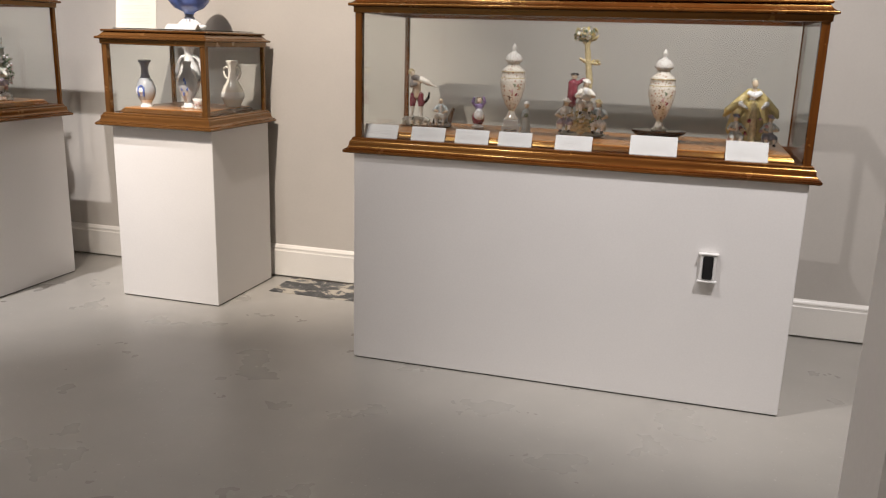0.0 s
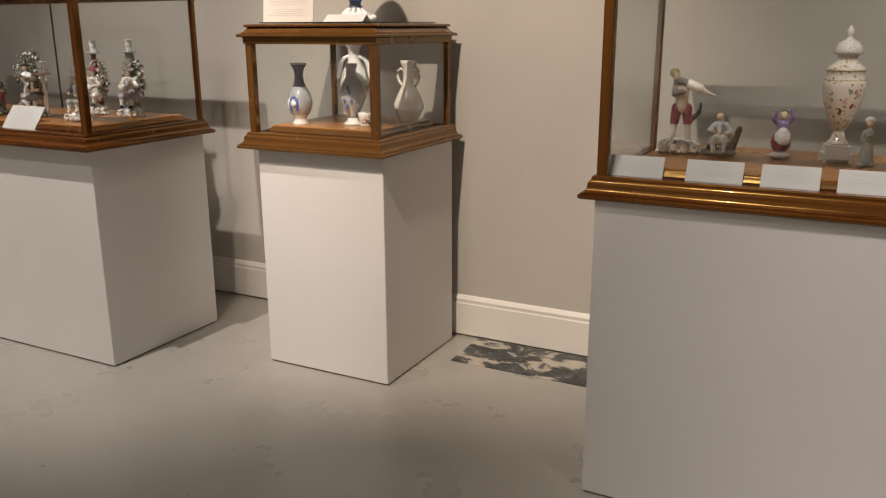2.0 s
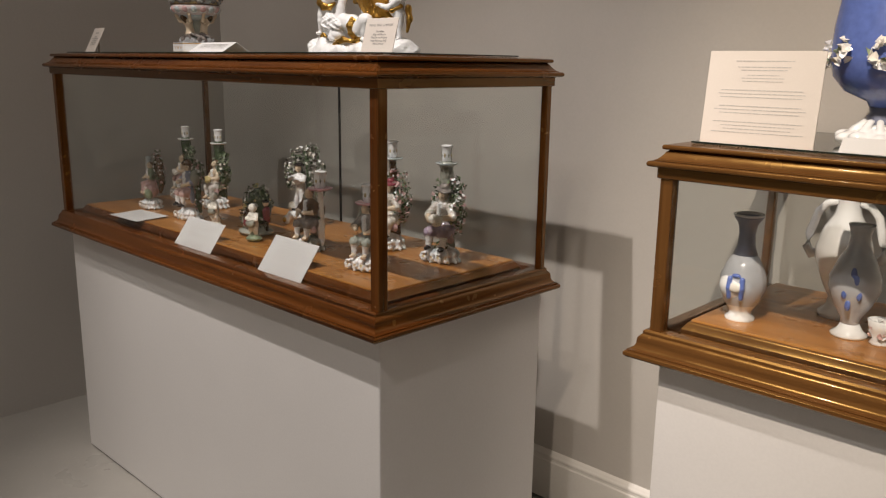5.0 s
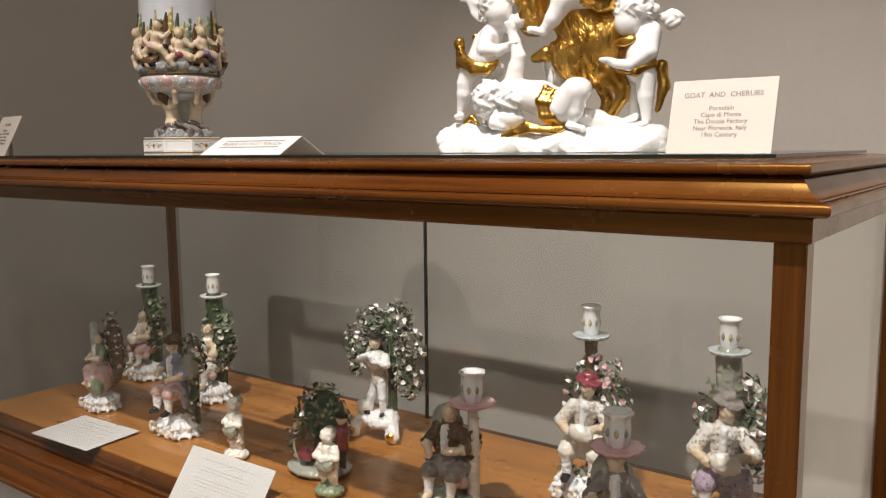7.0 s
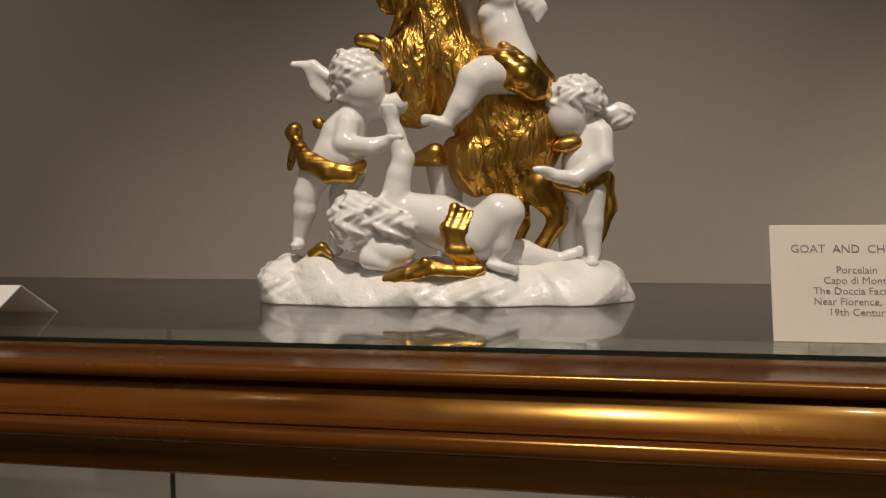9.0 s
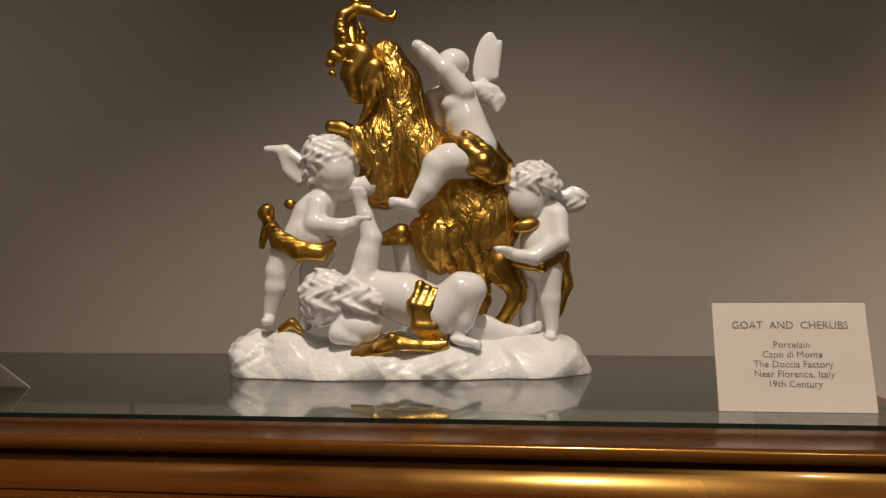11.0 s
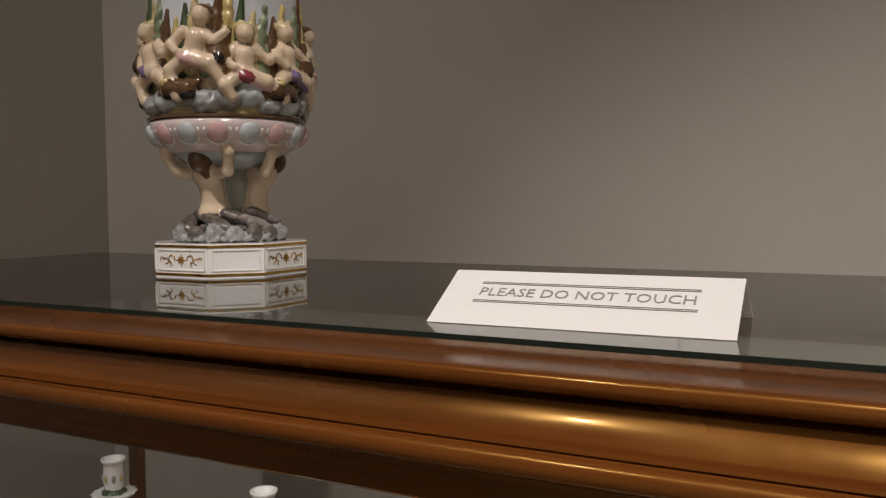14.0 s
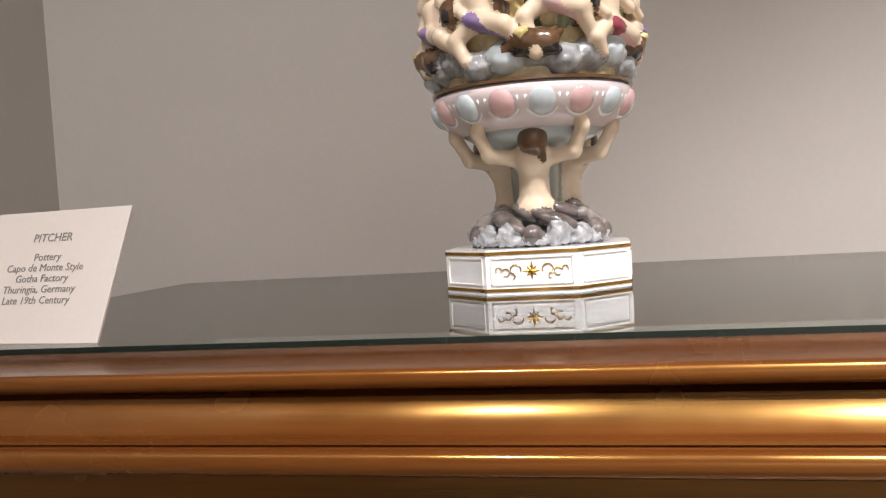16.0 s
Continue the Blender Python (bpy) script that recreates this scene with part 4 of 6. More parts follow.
goat_card = card_block("label_card", "ivory label card for the goat sculpture, propped upright", 0.113, 0.083, 0.0022, (-3.6665, 3.160, TOP), 0, 15, M["card"])
easel(goat_card, 0.083)
F = 0.0003
words("GOAT  AND  CHERUBS", 0.0082, pose(0, 0.0655, F), M["type"], goat_card)
for i, line in enumerate(("Porcelain", "Capo di Monte", "The Doccia Factory", "Near Florence, Italy", "19th Century")):
    words(line, 0.0072, pose(0, 0.0505 - 0.0074 * i, F), M["type"], goat_card)

urn_card = card_block("label_card", "ivory label card for the pitcher, propped on the glass", 0.113, 0.094, 0.0022, (-5.203, 3.130, TOP), -7, 26, M["card"])
easel(urn_card, 0.094)
words("PITCHER", 0.0085, pose(-0.002, 0.0735, F), M["type"], urn_card)
for i, line in enumerate(("Pottery", "Capo de Monte Style", "Gotha Factory", "Thuringia, Germany", "Late 19th Century")):
    words(line, 0.0075, pose(-0.002, 0.0595 - 0.0076 * i, F), M["type"], urn_card)


def tent_sign(at, turn, length, height, half, label, text=True):
    sign = thing("tent_sign", label, "sign", at, turn)
    tilt = math.degrees(math.atan2(half, height))
    slope = math.hypot(half, height)
    for s, nm in ((-1, "front_face"), (1, "back_face")):
        bm = box(bmesh.new(), -length / 2, length / 2, -0.0006, 0.0006, 0, slope)
        part(nm, bm, M["paper"], sign).matrix_basis = pose(0, s * half, 0, s * tilt, 0, 0)
    if text:
        face = pose(0, -half, 0, 90 - tilt, 0, 0) @ pose(0, 0, 0.0008)
        words("PLEASE DO NOT TOUCH", 0.0122, face @ pose(0, slope * 0.58, 0.0002), M["type"], sign)
        for y in (0.40, 0.74):
            bm = box(bmesh.new(), -0.070, 0.070, -0.0004, 0.0004, 0, 0.0003)
            box(bm, -0.070, 0.070, 0.0014, 0.0018, 0, 0.0003)
            part("ruled_line", bm, M["type"], sign).matrix_basis = face @ pose(0, slope * y, 0)
    return sign


tent_sign((-4.430, 3.197, TOP), 1.5, 0.187, 0.029, 0.05, "white folded card sign asking visitors not to touch")


def ornate_urn():
    urn = thing("ornate_urn", "painted porcelain urn with bathing figures in relief on a gilt-edged plinth", "urn", (-4.899, 3.390, TOP))
    # plinth: eight sides, four broad and four narrow
    h, a, c = 0.0355, 0.0755, 0.036

    def octagon(bm, half, cut, z0, z1):
        pts = [(-cut, -half), (cut, -half), (half, -cut), (half, cut), (cut, half), (-cut, half), (-half, cut), (-half, -cut)]
        lo, hi = [bm.verts.new((*p, z0)) for p in pts], [bm.verts.new((*p, z1)) for p in pts]
        for i in range(8):
            bm.faces.new((lo[i], lo[(i + 1) % 8], hi[(i + 1) % 8], hi[i]))
        bm.faces.new(lo[::-1]), bm.faces.new(hi)
        return bm

    part("plinth", octagon(bmesh.new(), a, c, 0, h), M["white"], urn)
    for z0, z1 in ((0.0022, 0.0048), (h - 0.0042, h - 0.0016)):
        part("gilt_band", octagon(bmesh.new(), a + 0.0006, c + 0.0004, z0, z1), M["gold"], urn)
    for k in range(8):
        face = pose(0, 0, 0, 0, 0, 45 * k)
        dist, half = (a, c) if k % 2 == 0 else ((a + c) / math.sqrt(2), (a - c) / math.sqrt(2))
        bm = bmesh.new()
        x0, z0, z1, y = half - 0.004, 0.0075, h - 0.0065, -dist - 0.0005
        for q in ((-x0, -x0 + 0.0008, z0, z1), (x0 - 0.0008, x0, z0, z1), (-x0, x0, z0, z0 + 0.0008), (-x0, x0, z1 - 0.0008, z1)):
            box(bm, q[0], q[1], y - 0.0005, y + 0.002, q[2], q[3])
        part("panel_frame", bm, M["bisque"], urn).matrix_basis = face
        if k % 2 == 0:
            mid = (z0 + z1) / 2
            bm = bmesh.new()
            star = [bm.verts.new((r * math.cos(math.pi * j / 8), y + 0.0002, mid + r * math.sin(math.pi * j / 8))) for j in range(16) for r in ((0.0078, 0.0030, 0.0058, 0.0030)[j % 4],)]
            hub = bm.verts.new((0, y - 0.0008, mid))
            for j in range(16):
                bm.faces.new((star[j], star[(j + 1) % 16], hub))
            bm.faces.new(star[::-1])
            part("gilt_star", bm, M["gold"], urn).matrix_basis = face
            for sd in (-1, 1):
                for r0, cx, cz, a0, a1 in ((0.0042, 0.0125, 0.001, 200, -60), (0.0030, 0.0205, -0.001, 30, 300), (0.0022, 0.0260, 0.001, 200, -40), (0.0024, 0.0155, -0.004, 60, 260)):
                    bm = tube(bmesh.new(), [(sd * x, y, mid + z) for x, z in arc(cx, cz, r0, a0, a1, 8)], 0.0006, 0.0004, 5)
                    part("gilt_scroll", bm, M["gold"], urn).matrix_basis = face
    # rocky foot and three bearers
    rnd = random.Random(5)
    s = Sculpt(0.0013, 0.0032)
    s.lumps = {"rock": (0.0016, 300), "blue:foam": (0.0022, 330)}
    s.lumps["wave"] = (0.0022, 420)
    s.egg("wave", (0, 0, h + 0.004), (0.058, 0.058, 0.010))
    for k in range(16):
        ang = 2 * math.pi * k / 16
        s.egg("wave" if k % 3 else "stone", (0.053 * math.cos(ang), 0.053 * math.sin(ang), h + 0.009), (0.009, 0.009, 0.009))
    for k in range(14):
        ang = 2 * math.pi * k / 14 + 0.2
        r = 0.034 + 0.012 * (k % 2)
        s.egg(("stone", "rock", "stone")[k % 3], (r * math.cos(ang), r * math.sin(ang), h + 0.027 - 0.007 * (k % 2)), (0.019, 0.009, 0.0065), (14, 20, math.degrees(ang) + 70))
    s.bar("grey", ((0, 0, h), 0.018), ((0, 0, 0.125), 0.022))
    for k in range(3):
        ang = radians(-88 + 120 * k)
        c0, s0 = math.cos(ang), math.sin(ang)

        def q(r, t, z):
            return (c0 * r - s0 * t, s0 * r + c0 * t, h + (z - h) * 0.87)

        s.egg("flesh", q(0.027, 0, h + 0.036), (0.016, 0.016, 0.013)).bar("flesh", (q(0.026, 0, h + 0.04), 0.014), (q(0.030, 0, h + 0.066), 0.012), (q(0.034, 0, h + 0.082), 0.017))
        s.egg("flesh", q(0.046, 0, h + 0.098), 0.010).egg("brown", q(0.050, 0.002, h + 0.100), (0.012, 0.012, 0.013)).bar("brown", (q(0.050, 0.004, h + 0.094), 0.007), (q(0.047, 0.008, h + 0.080), 0.003))
        for t in (-1, 1):
            s.bar("flesh", (q(0.036, t * 0.014, h + 0.083), 0.0075), (q(0.044, t * 0.034, h + 0.086), 0.006), (q(0.052, t * 0.042, h + 0.108), 0.0055), (q(0.054, t * 0.040, h + 0.116), 0.006))
    foot = new("foot", s.mesh("foot"))
    foot.parent = urn
    tagged(foot, "grey rocky foot with three ivory bearers")
    # egg band and bowl
    bm = lathe(bmesh.new(), [(0.022, 0.113), (0.046, 0.121), (0.061, 0.130)], 48)
    lathe(bm, [(0.061, 0.130), (0.073, 0.137), (0.081, 0.146), (0.0845, 0.155), (0.084, 0.161), (0.080, 0.164)], 48, mat=1, caps=False)
    part("lower_bowl", bm, [M["blue"], M["rose_white"]], urn, "pale blue bowl with a rose-white egg band", smooth=True)
    for k in range(16):
        ang = 2 * math.pi * (k + 0.5) / 16
        bm = bmesh.new()
        bmesh.ops.create_uvsphere(bm, u_segments=12, v_segments=8, radius=1, matrix=Matrix.Diagonal((0.0112, 0.0065, 0.0120, 1)))
        e = part("egg", bm, M["pink"] if k % 2 else M["blue"], urn, smooth=True)
        e.matrix_basis = Matrix.Rotation(ang, 4, "Z") @ pose(0, -0.0793, 0.1485, 30, 0, 0)
        bm = bmesh.new()
        tube(bm, [(x, 0, z) for x, z in arc(0, 0, 1, 20, -200, 12)], 0.11, 0.11, 6)
        bmesh.ops.transform(bm, matrix=Matrix.Diagonal((0.0134, 0.009, 0.0138, 1)), verts=bm.verts)
        part("egg_border", bm, M["white"], urn, smooth=True).matrix_basis = Matrix.Rotation(ang, 4, "Z") @ pose(0, -0.0798, 0.1490, 30, 0, 0)
    part("seam_band", lathe(bmesh.new(), [(0.078, 0.1635), (0.0850, 0.1640), (0.0850, 0.1665), (0.078, 0.167)], 48), M["brown"], urn)
    bm = lathe(bmesh.new(), [(0.078, 0.182), (0.079, 0.19), (0.0795, 0.25), (0.0795, 0.262)], 48, caps=False)
    lathe(bm, [(0.0795, 0.262), (0.080, 0.31), (0.080, 0.345)], 48, mat=1, caps=False)
    lathe(bm, [(0.080, 0.345), (0.083, 0.385), (0.089, 0.40), (0.085, 0.402), (0.078, 0.385), (0.074, 0.30), (0.05, 0.25), (0.001, 0.245)], 48, mat=2, caps=False)
    part("bowl", bm, [M["straw"], M["sky"], M["cobalt"]], urn, "bowl painted with a blue and white sky", smooth=True).location.z = -0.015
    # relief: waves, bathers, fishes, shrubs
    s = Sculpt(0.0014, 0.0028)
    s.lumps = {"wave": (0.0015, 300), "blue:foam": (0.0013, 280), "yellow": (0.0022, 260), "leaf": (0.0022, 240)}
    R = 0.078
    for k in range(22):
        ang = 2 * math.pi * k / 22
        s.egg("wave" if k % 4 else "blue:foam", ((R - 0.004) * math.cos(ang), (R - 0.004) * math.sin(ang), 0.194 + 0.004 * (k % 3)), (0.0165, 0.0165, 0.014))
    # bank of reeds and shrubs behind the bathers
    for k in range(44):
        ang = 2 * math.pi * k / 44
        z = 0.262 + 0.010 * math.sin(5 * ang) + 0.006 * (k % 3)
        s.bar(("straw", "leaf", "brown", "yellow", "green")[k % 5], ((R * math.cos(ang), R * math.sin(ang), 0.225), 0.0075), ((R * math.cos(ang + 0.03), R * math.sin(ang + 0.03), z), 0.0060), (((R + 0.002) * math.cos(ang + 0.07), (R + 0.002) * math.sin(ang + 0.07), z + 0.020 + 0.005 * (k % 4)), 0.0022))
    for k in range(10):
        ang = 2 * math.pi * k / 10 - 1.9

        def w(t, z, out=0.004):
            b = ang + t / R
            return ((R + out) * math.cos(b), (R + out) * math.sin(b), z)

        up = (0.006, 0.016, 0.0)[k % 3]
        lean = (-0.004, 0.006, 0.0)[k % 3]
        s.bar("flesh", (w(0, 0.222 + up), 0.0100), (w(lean, 0.240 + up, 0.006), 0.0105)).egg("flesh", w(lean * 1.8, 0.2610 + up, 0.010), (0.0085, 0.0085, 0.0095)).egg(("straw", "brown", "straw")[k % 3], w(lean * 2.0, 0.2665 + up, 0.006), (0.0098, 0.0098, 0.0068))
        s.bar("flesh", (w(-0.002, 0.222 + up, 0.008), 0.0088), (w(0.018, 0.214 + up, 0.014), 0.0072), (w(0.034, 0.203, 0.011), 0.0048)).bar("flesh", (w(-0.006, 0.220 + up, 0.008), 0.0080), (w(-0.018, 0.208 + up, 0.013), 0.0062), (w(-0.012, 0.197, 0.012), 0.0045))
        s.bar("flesh", (w(0.009, 0.246 + up, 0.006), 0.0056), (w(0.022, 0.236 + up, 0.012), 0.0046), (w(0.032, 0.246 + up, 0.009), 0.0042)).bar("flesh", (w(-0.009, 0.246 + up, 0.006), 0.0056), (w(-0.018, 0.234 + up, 0.011), 0.0046), (w(-0.010, 0.226 + up, 0.015), 0.0042))
        s.egg(("purple", "pink", "crimson")[k % 3], w(-0.002, 0.219 + up, 0.009), (0.0125, 0.010, 0.0065), (0, 20, 0)).bar(("purple", "pink", "pink")[k % 3], (w(0.004, 0.216 + up, 0.012), 0.005), (w(0.020, 0.206 + up, 0.013), 0.003))
        if k % 2 == 0:
            s.bar("brown", (w(0.018, 0.202, 0.008), 0.005), (w(0.030, 0.208, 0.010), 0.0105), (w(0.046, 0.206, 0.009), 0.0085), (w(0.056, 0.214, 0.006), 0.003)).egg("yellow", w(0.030, 0.212, 0.020), 0.0026).bar("black", (w(0.026, 0.199, 0.012), 0.004), (w(0.050, 0.199, 0.012), 0.004))
        else:
            s.egg("brown", w(0.026, 0.236, 0.006), (0.013, 0.013, 0.014)).egg("black", w(0.026, 0.234, 0.014), (0.006, 0.006, 0.007)).bar("brown", (w(0.028, 0.246, 0.006), 0.008), (w(0.034, 0.262, 0.006), 0.003)).bar("brown", (w(0.022, 0.246, 0.006), 0.007), (w(0.018, 0.260, 0.006), 0.003))
    relief = new("relief", s.mesh("relief"))
    relief.parent = urn
    relief.location.z = -0.015
    tagged(relief, "ivory bathers among waves, fishes and shrubs")


ornate_urn()

# ---- figurines in the corner case ----
SHELF = 1.005
rnd = random.Random(11)


def scroll_base(s, w, d, h, key="white", trim="blue"):
    """Rocaille mound with curled feet."""
    s.egg(key, (0, 0, h * 0.5), (w * 0.86, d * 0.86, h * 0.46)).egg(key, (0, 0, h * 0.16), (w * 1.02, d * 1.02, h * 0.2))
    for k in range(12):
        a = 2 * math.pi * k / 12 + 0.3
        c0, s0 = w * math.cos(a), d * math.sin(a)
        s.bar(trim if k % 4 == 0 else key, ((0.72 * c0, 0.72 * s0, h * 0.82), h * 0.07), ((0.98 * c0, 0.98 * s0, h * 0.58), h * 0.11), ((0.90 * c0, 0.90 * s0, h * 0.30), h * 0.09), ((1.08 * c0, 1.08 * s0, h * 0.10), h * 0.10))
    for x, r in ((-0.72, 0.30), (-0.2, 0.22), (0.28, 0.26), (0.78, 0.30)):
        curl = [((x * w + h * r * (1 - 0.12 * j) * math.cos(0.9 * j + 1.2), -d * 1.02, h * (0.36 + r * (1 - 0.12 * j) * math.sin(0.9 * j + 1.2))), h * 0.085) for j in range(7)]
        s.bar(key, *curl).egg("straw", (x * w, -d * 1.06, h * 0.36), h * 0.07)


def sitter(s, z, k, coat, skirt, hat, side=1, skin="flesh", hold=None, at=(0, 0)):
    """A plain seated figure; k is its scale, 1 for about 13 cm."""
    def v(x, y, zz):
        return (at[0] + side * x * k, at[1] + y * k, z + zz * k)

    for x in (-0.014, 0.016):
        s.bar(skirt, (v(x, -0.002, 0.040), 0.016 * k), (v(x * 1.3, -0.026, 0.038), 0.013 * k)).bar("white", (v(x * 1.3, -0.028, 0.034), 0.009 * k), (v(x * 1.2, -0.030, 0.006), 0.006 * k)).egg("black" if hat != "none" else skin, v(x * 1.2, -0.036, 0.003), (0.006 * k, 0.011 * k, 0.005 * k))
    s.egg(skirt, v(0, 0.004, 0.040), (0.029 * k, 0.026 * k, 0.020 * k))
    s.bar(coat, (v(0.002, 0.006, 0.050), 0.0155 * k), (v(-0.002, 0.003, 0.072), 0.0145 * k), (v(0.001, 0.002, 0.092), 0.017 * k)).bar("white", (v(0, -0.014, 0.100), 0.005 * k), (v(-0.001, -0.015, 0.066), 0.004 * k)).bar(coat, (v(-0.014, 0.0, 0.060), 0.007 * k), (v(-0.028, -0.004, 0.036), 0.008 * k), (v(-0.030, -0.002, 0.014), 0.006 * k)).bar("brocade", (v(0.014, -0.014, 0.046), 0.008 * k), (v(0.030, -0.014, 0.024), 0.009 * k))
    s.bar(skin, (v(0, 0.002, 0.100), 0.008 * k), (v(0.001, 0.0, 0.110), 0.008 * k)).egg(skin, v(0.003, -0.004, 0.121), (0.0098 * k, 0.0112 * k, 0.0128 * k)).egg("brown", v(0.003, 0.003, 0.126), (0.0112 * k, 0.0108 * k, 0.0105 * k)).bar("brown", (v(-0.006, 0.004, 0.122), 0.004 * k), (v(-0.009, 0.002, 0.108), 0.003 * k))
    if hat != "none":
        s.egg(hat, v(0.003, 0, 0.132), (0.0185 * k, 0.017 * k, 0.0035 * k), (14, 14, 0)).egg(hat, v(0.003, 0.002, 0.137), (0.010 * k, 0.010 * k, 0.007 * k))
    s.bar(coat, (v(-0.019, 0.002, 0.094), 0.009 * k), (v(-0.035, -0.006, 0.072), 0.0085 * k)).bar(skin, (v(-0.035, -0.007, 0.071), 0.0065 * k), (v(-0.016, -0.028, 0.064), 0.0055 * k))
    s.bar(coat, (v(0.019, 0.002, 0.094), 0.009 * k), (v(0.034, -0.010, 0.074), 0.0085 * k)).bar(skin, (v(0.034, -0.011, 0.073), 0.0065 * k), (v(0.012, -0.030, 0.072), 0.0055 * k))
    if hold:
        s.egg(hold, v(0.004, -0.036, 0.068), (0.018 * k, 0.010 * k, 0.013 * k), (0, 20, 0))


def candle_cup(me, x, y, z, key="white", pan="blue", wide=1.0):
    """Frilled drip pan and waisted open candle socket; z is the top."""
    def turned(me, key, prof, *rest):
        return turned_piece(me, key, [(r * wide, q) for r, q in prof], *rest)

    turned(me, pan, [(0.007, z - 0.060), (0.014, z - 0.056), (0.026, z - 0.055), (0.0305, z - 0.0495), (0.0285, z - 0.0485), (0.022, z - 0.0505), (0.007, z - 0.049)], (x, y), 48, 14)
    turned(me, key, [(0.008, z - 0.052), (0.0122, z - 0.046), (0.0142, z - 0.034), (0.0146, z - 0.024), (0.0140, z - 0.013), (0.0148, z - 0.006), (0.0172, z - 0.003), (0.0168, z), (0.0128, z - 0.001), (0.0108, z - 0.014), (0.0005, z - 0.016)], (x, y), 40, 7 if wide > 1 else 0)
    for k in range(5):
        a = -2.9 + 0.75 * k
        turned(me, "grey" if k % 2 else "straw", [(0.0004, z - 0.034), (0.0026, z - 0.030), (0.0030, z - 0.026), (0.0004, z - 0.021)], (x + 0.0142 * wide * math.cos(a), y + 0.0142 * wide * math.sin(a)), 8)


def candle_figure(at, h, turn, coat, skirt, hat, side, label, hold=None, blooms=("white", "pink"), leafy=95, pan="blue", trunk="green", tint="white", share=0.5):
    s = Sculpt(0.0023, 0.0035)
    s.fold = (0.0019, 380)
    scroll_base(s, 0.050, 0.038, 0.046, tint, "blue")
    k = (h - 0.14) / 0.15
    sitter(s, 0.040, k, coat, skirt, hat, side, hold=hold)
    s.bar(trunk, ((0.010 * side, 0.022, 0.03), 0.016), ((0.004 * side, 0.024, h * 0.5), 0.013 if trunk == "brown" else 0.019), ((0, 0.018, h - 0.058), 0.010 if trunk == "brown" else 0.019))
    me = s.mesh("candlestick_figurine")
    candle_cup(me, 0, 0.018, h, "white", pan)
    foliage(me, rnd, [((0.040 * side, 0.014, h * 0.46), (0.030, 0.024, h * 0.21), int(leafy * 2)), ((0.014 * side, 0.022, h * 0.66), (0.044, 0.022, h * 0.09), leafy), ((-0.034 * side, 0.018, h * 0.52), (0.014, 0.014, h * 0.12), leafy // 3)], blooms=blooms, size=0.0100, share=share)
    foliage(me, rnd, [((0, -0.026, 0.05), (0.040, 0.012, 0.012), 22), ((0.012 * side, 0.012, h * 0.30), (0.045, 0.024, h * 0.10), 40)], blooms=("pink", "white", "yellow"), size=0.0075)
    return stand("candlestick_figurine", me, at, turn, label, "figurine", "candlestick figurines")


candle_figure((-3.740, 3.470, SHELF), 0.329, 12, "sprig", "lilac", "rock", 1, "porcelain candlestick of a seated gardener under flowering branches", "bisque", trunk="grey", blooms=("white", "pink", "leaf"))
candle_figure((-3.968, 3.472, SHELF), 0.323, 8, "sprig", "bisque", "crimson", 1, "porcelain candlestick of a seated figure in a crimson hat among blossoms", "bisque", pan="blue", trunk="brown", leafy=95)
candle_figure((-4.930, 3.455, SHELF), 0.296, -4, "flesh", "sprig", "none", 1, "porcelain candlestick of a musician with a yellow lute", "yellow", leafy=120, trunk="green", pan="white", blooms=("leaf", "bisque", "grey"), share=0.22)
candle_figure((-5.220, 3.478, SHELF), 0.290, -6, "flesh", "brocade", "none", 1, "porcelain candlestick of a seated girl holding a drum", "bisque", leafy=120, trunk="green", pan="white", blooms=("leaf", "bisque", "grey"), share=0.22)


def goblet_figure(at, h, turn, coat, skirt, hat, gx, gz, pan, label, mirrored=1, tint="grey"):
    """Seated figure with a candle cup carried on a column at its side."""
    s = Sculpt(0.0023, 0.0035)
    s.fold = (0.0019, 380)
    scroll_base(s, 0.048, 0.038, 0.044, tint, "white")
    sitter(s, 0.038, h / 0.17, coat, skirt, hat, mirrored)
    s.egg("grey", (-0.010, 0.012, h * 0.75), (0.030, 0.014, 0.040)).egg("rock", (0.008, 0.018, 0.075), (0.030, 0.018, 0.040))
    s.bar("bisque", ((gx, 0.016, 0.03), 0.010), ((gx * 1.05, 0.014, gz * 0.5), 0.009), ((gx, 0.012, gz - 0.05), 0.008))
    me = s.mesh("candle_holder_figurine")
    candle_cup(me, gx, 0.012, gz, "white", pan, 1.2)
    foliage(me, rnd, [((gx, 0.014, gz * 0.5), (0.014, 0.012, gz * 0.2), 26), ((-0.035, 0.012, h * 0.55), (0.014, 0.012, h * 0.25), 26)], leaves=("green", "brown"), size=0.0085, share=0.2)
    return stand("candle_holder_figurine", me, at, turn, label, "figurine", "candlestick figurines")


goblet_figure((-4.115, 3.285, SHELF), 0.185, 6, "brown", "rock", "none", 0.036, 0.238, "candy", "porcelain candle holder with a brown seated child and pink drip pan")
goblet_figure((-3.815, 3.255, SHELF), 0.180, 10, "rock", "grey", "none", -0.004, 0.232, "candy", "porcelain candle holder with a reclining figure on a rocky base", -1, "white")


def group_piece(name, label, at, turn, build, clumps=None, step=0.0024, category="figurine", group="", **kw):
    s = Sculpt(step, 0.0035)
    s.fold = (0.0019, 380)
    build(s)
    me = s.mesh(name)
    if clumps:
        foliage(me, rnd, clumps, **kw)
    return stand(name, me, at, turn, label, category, group)


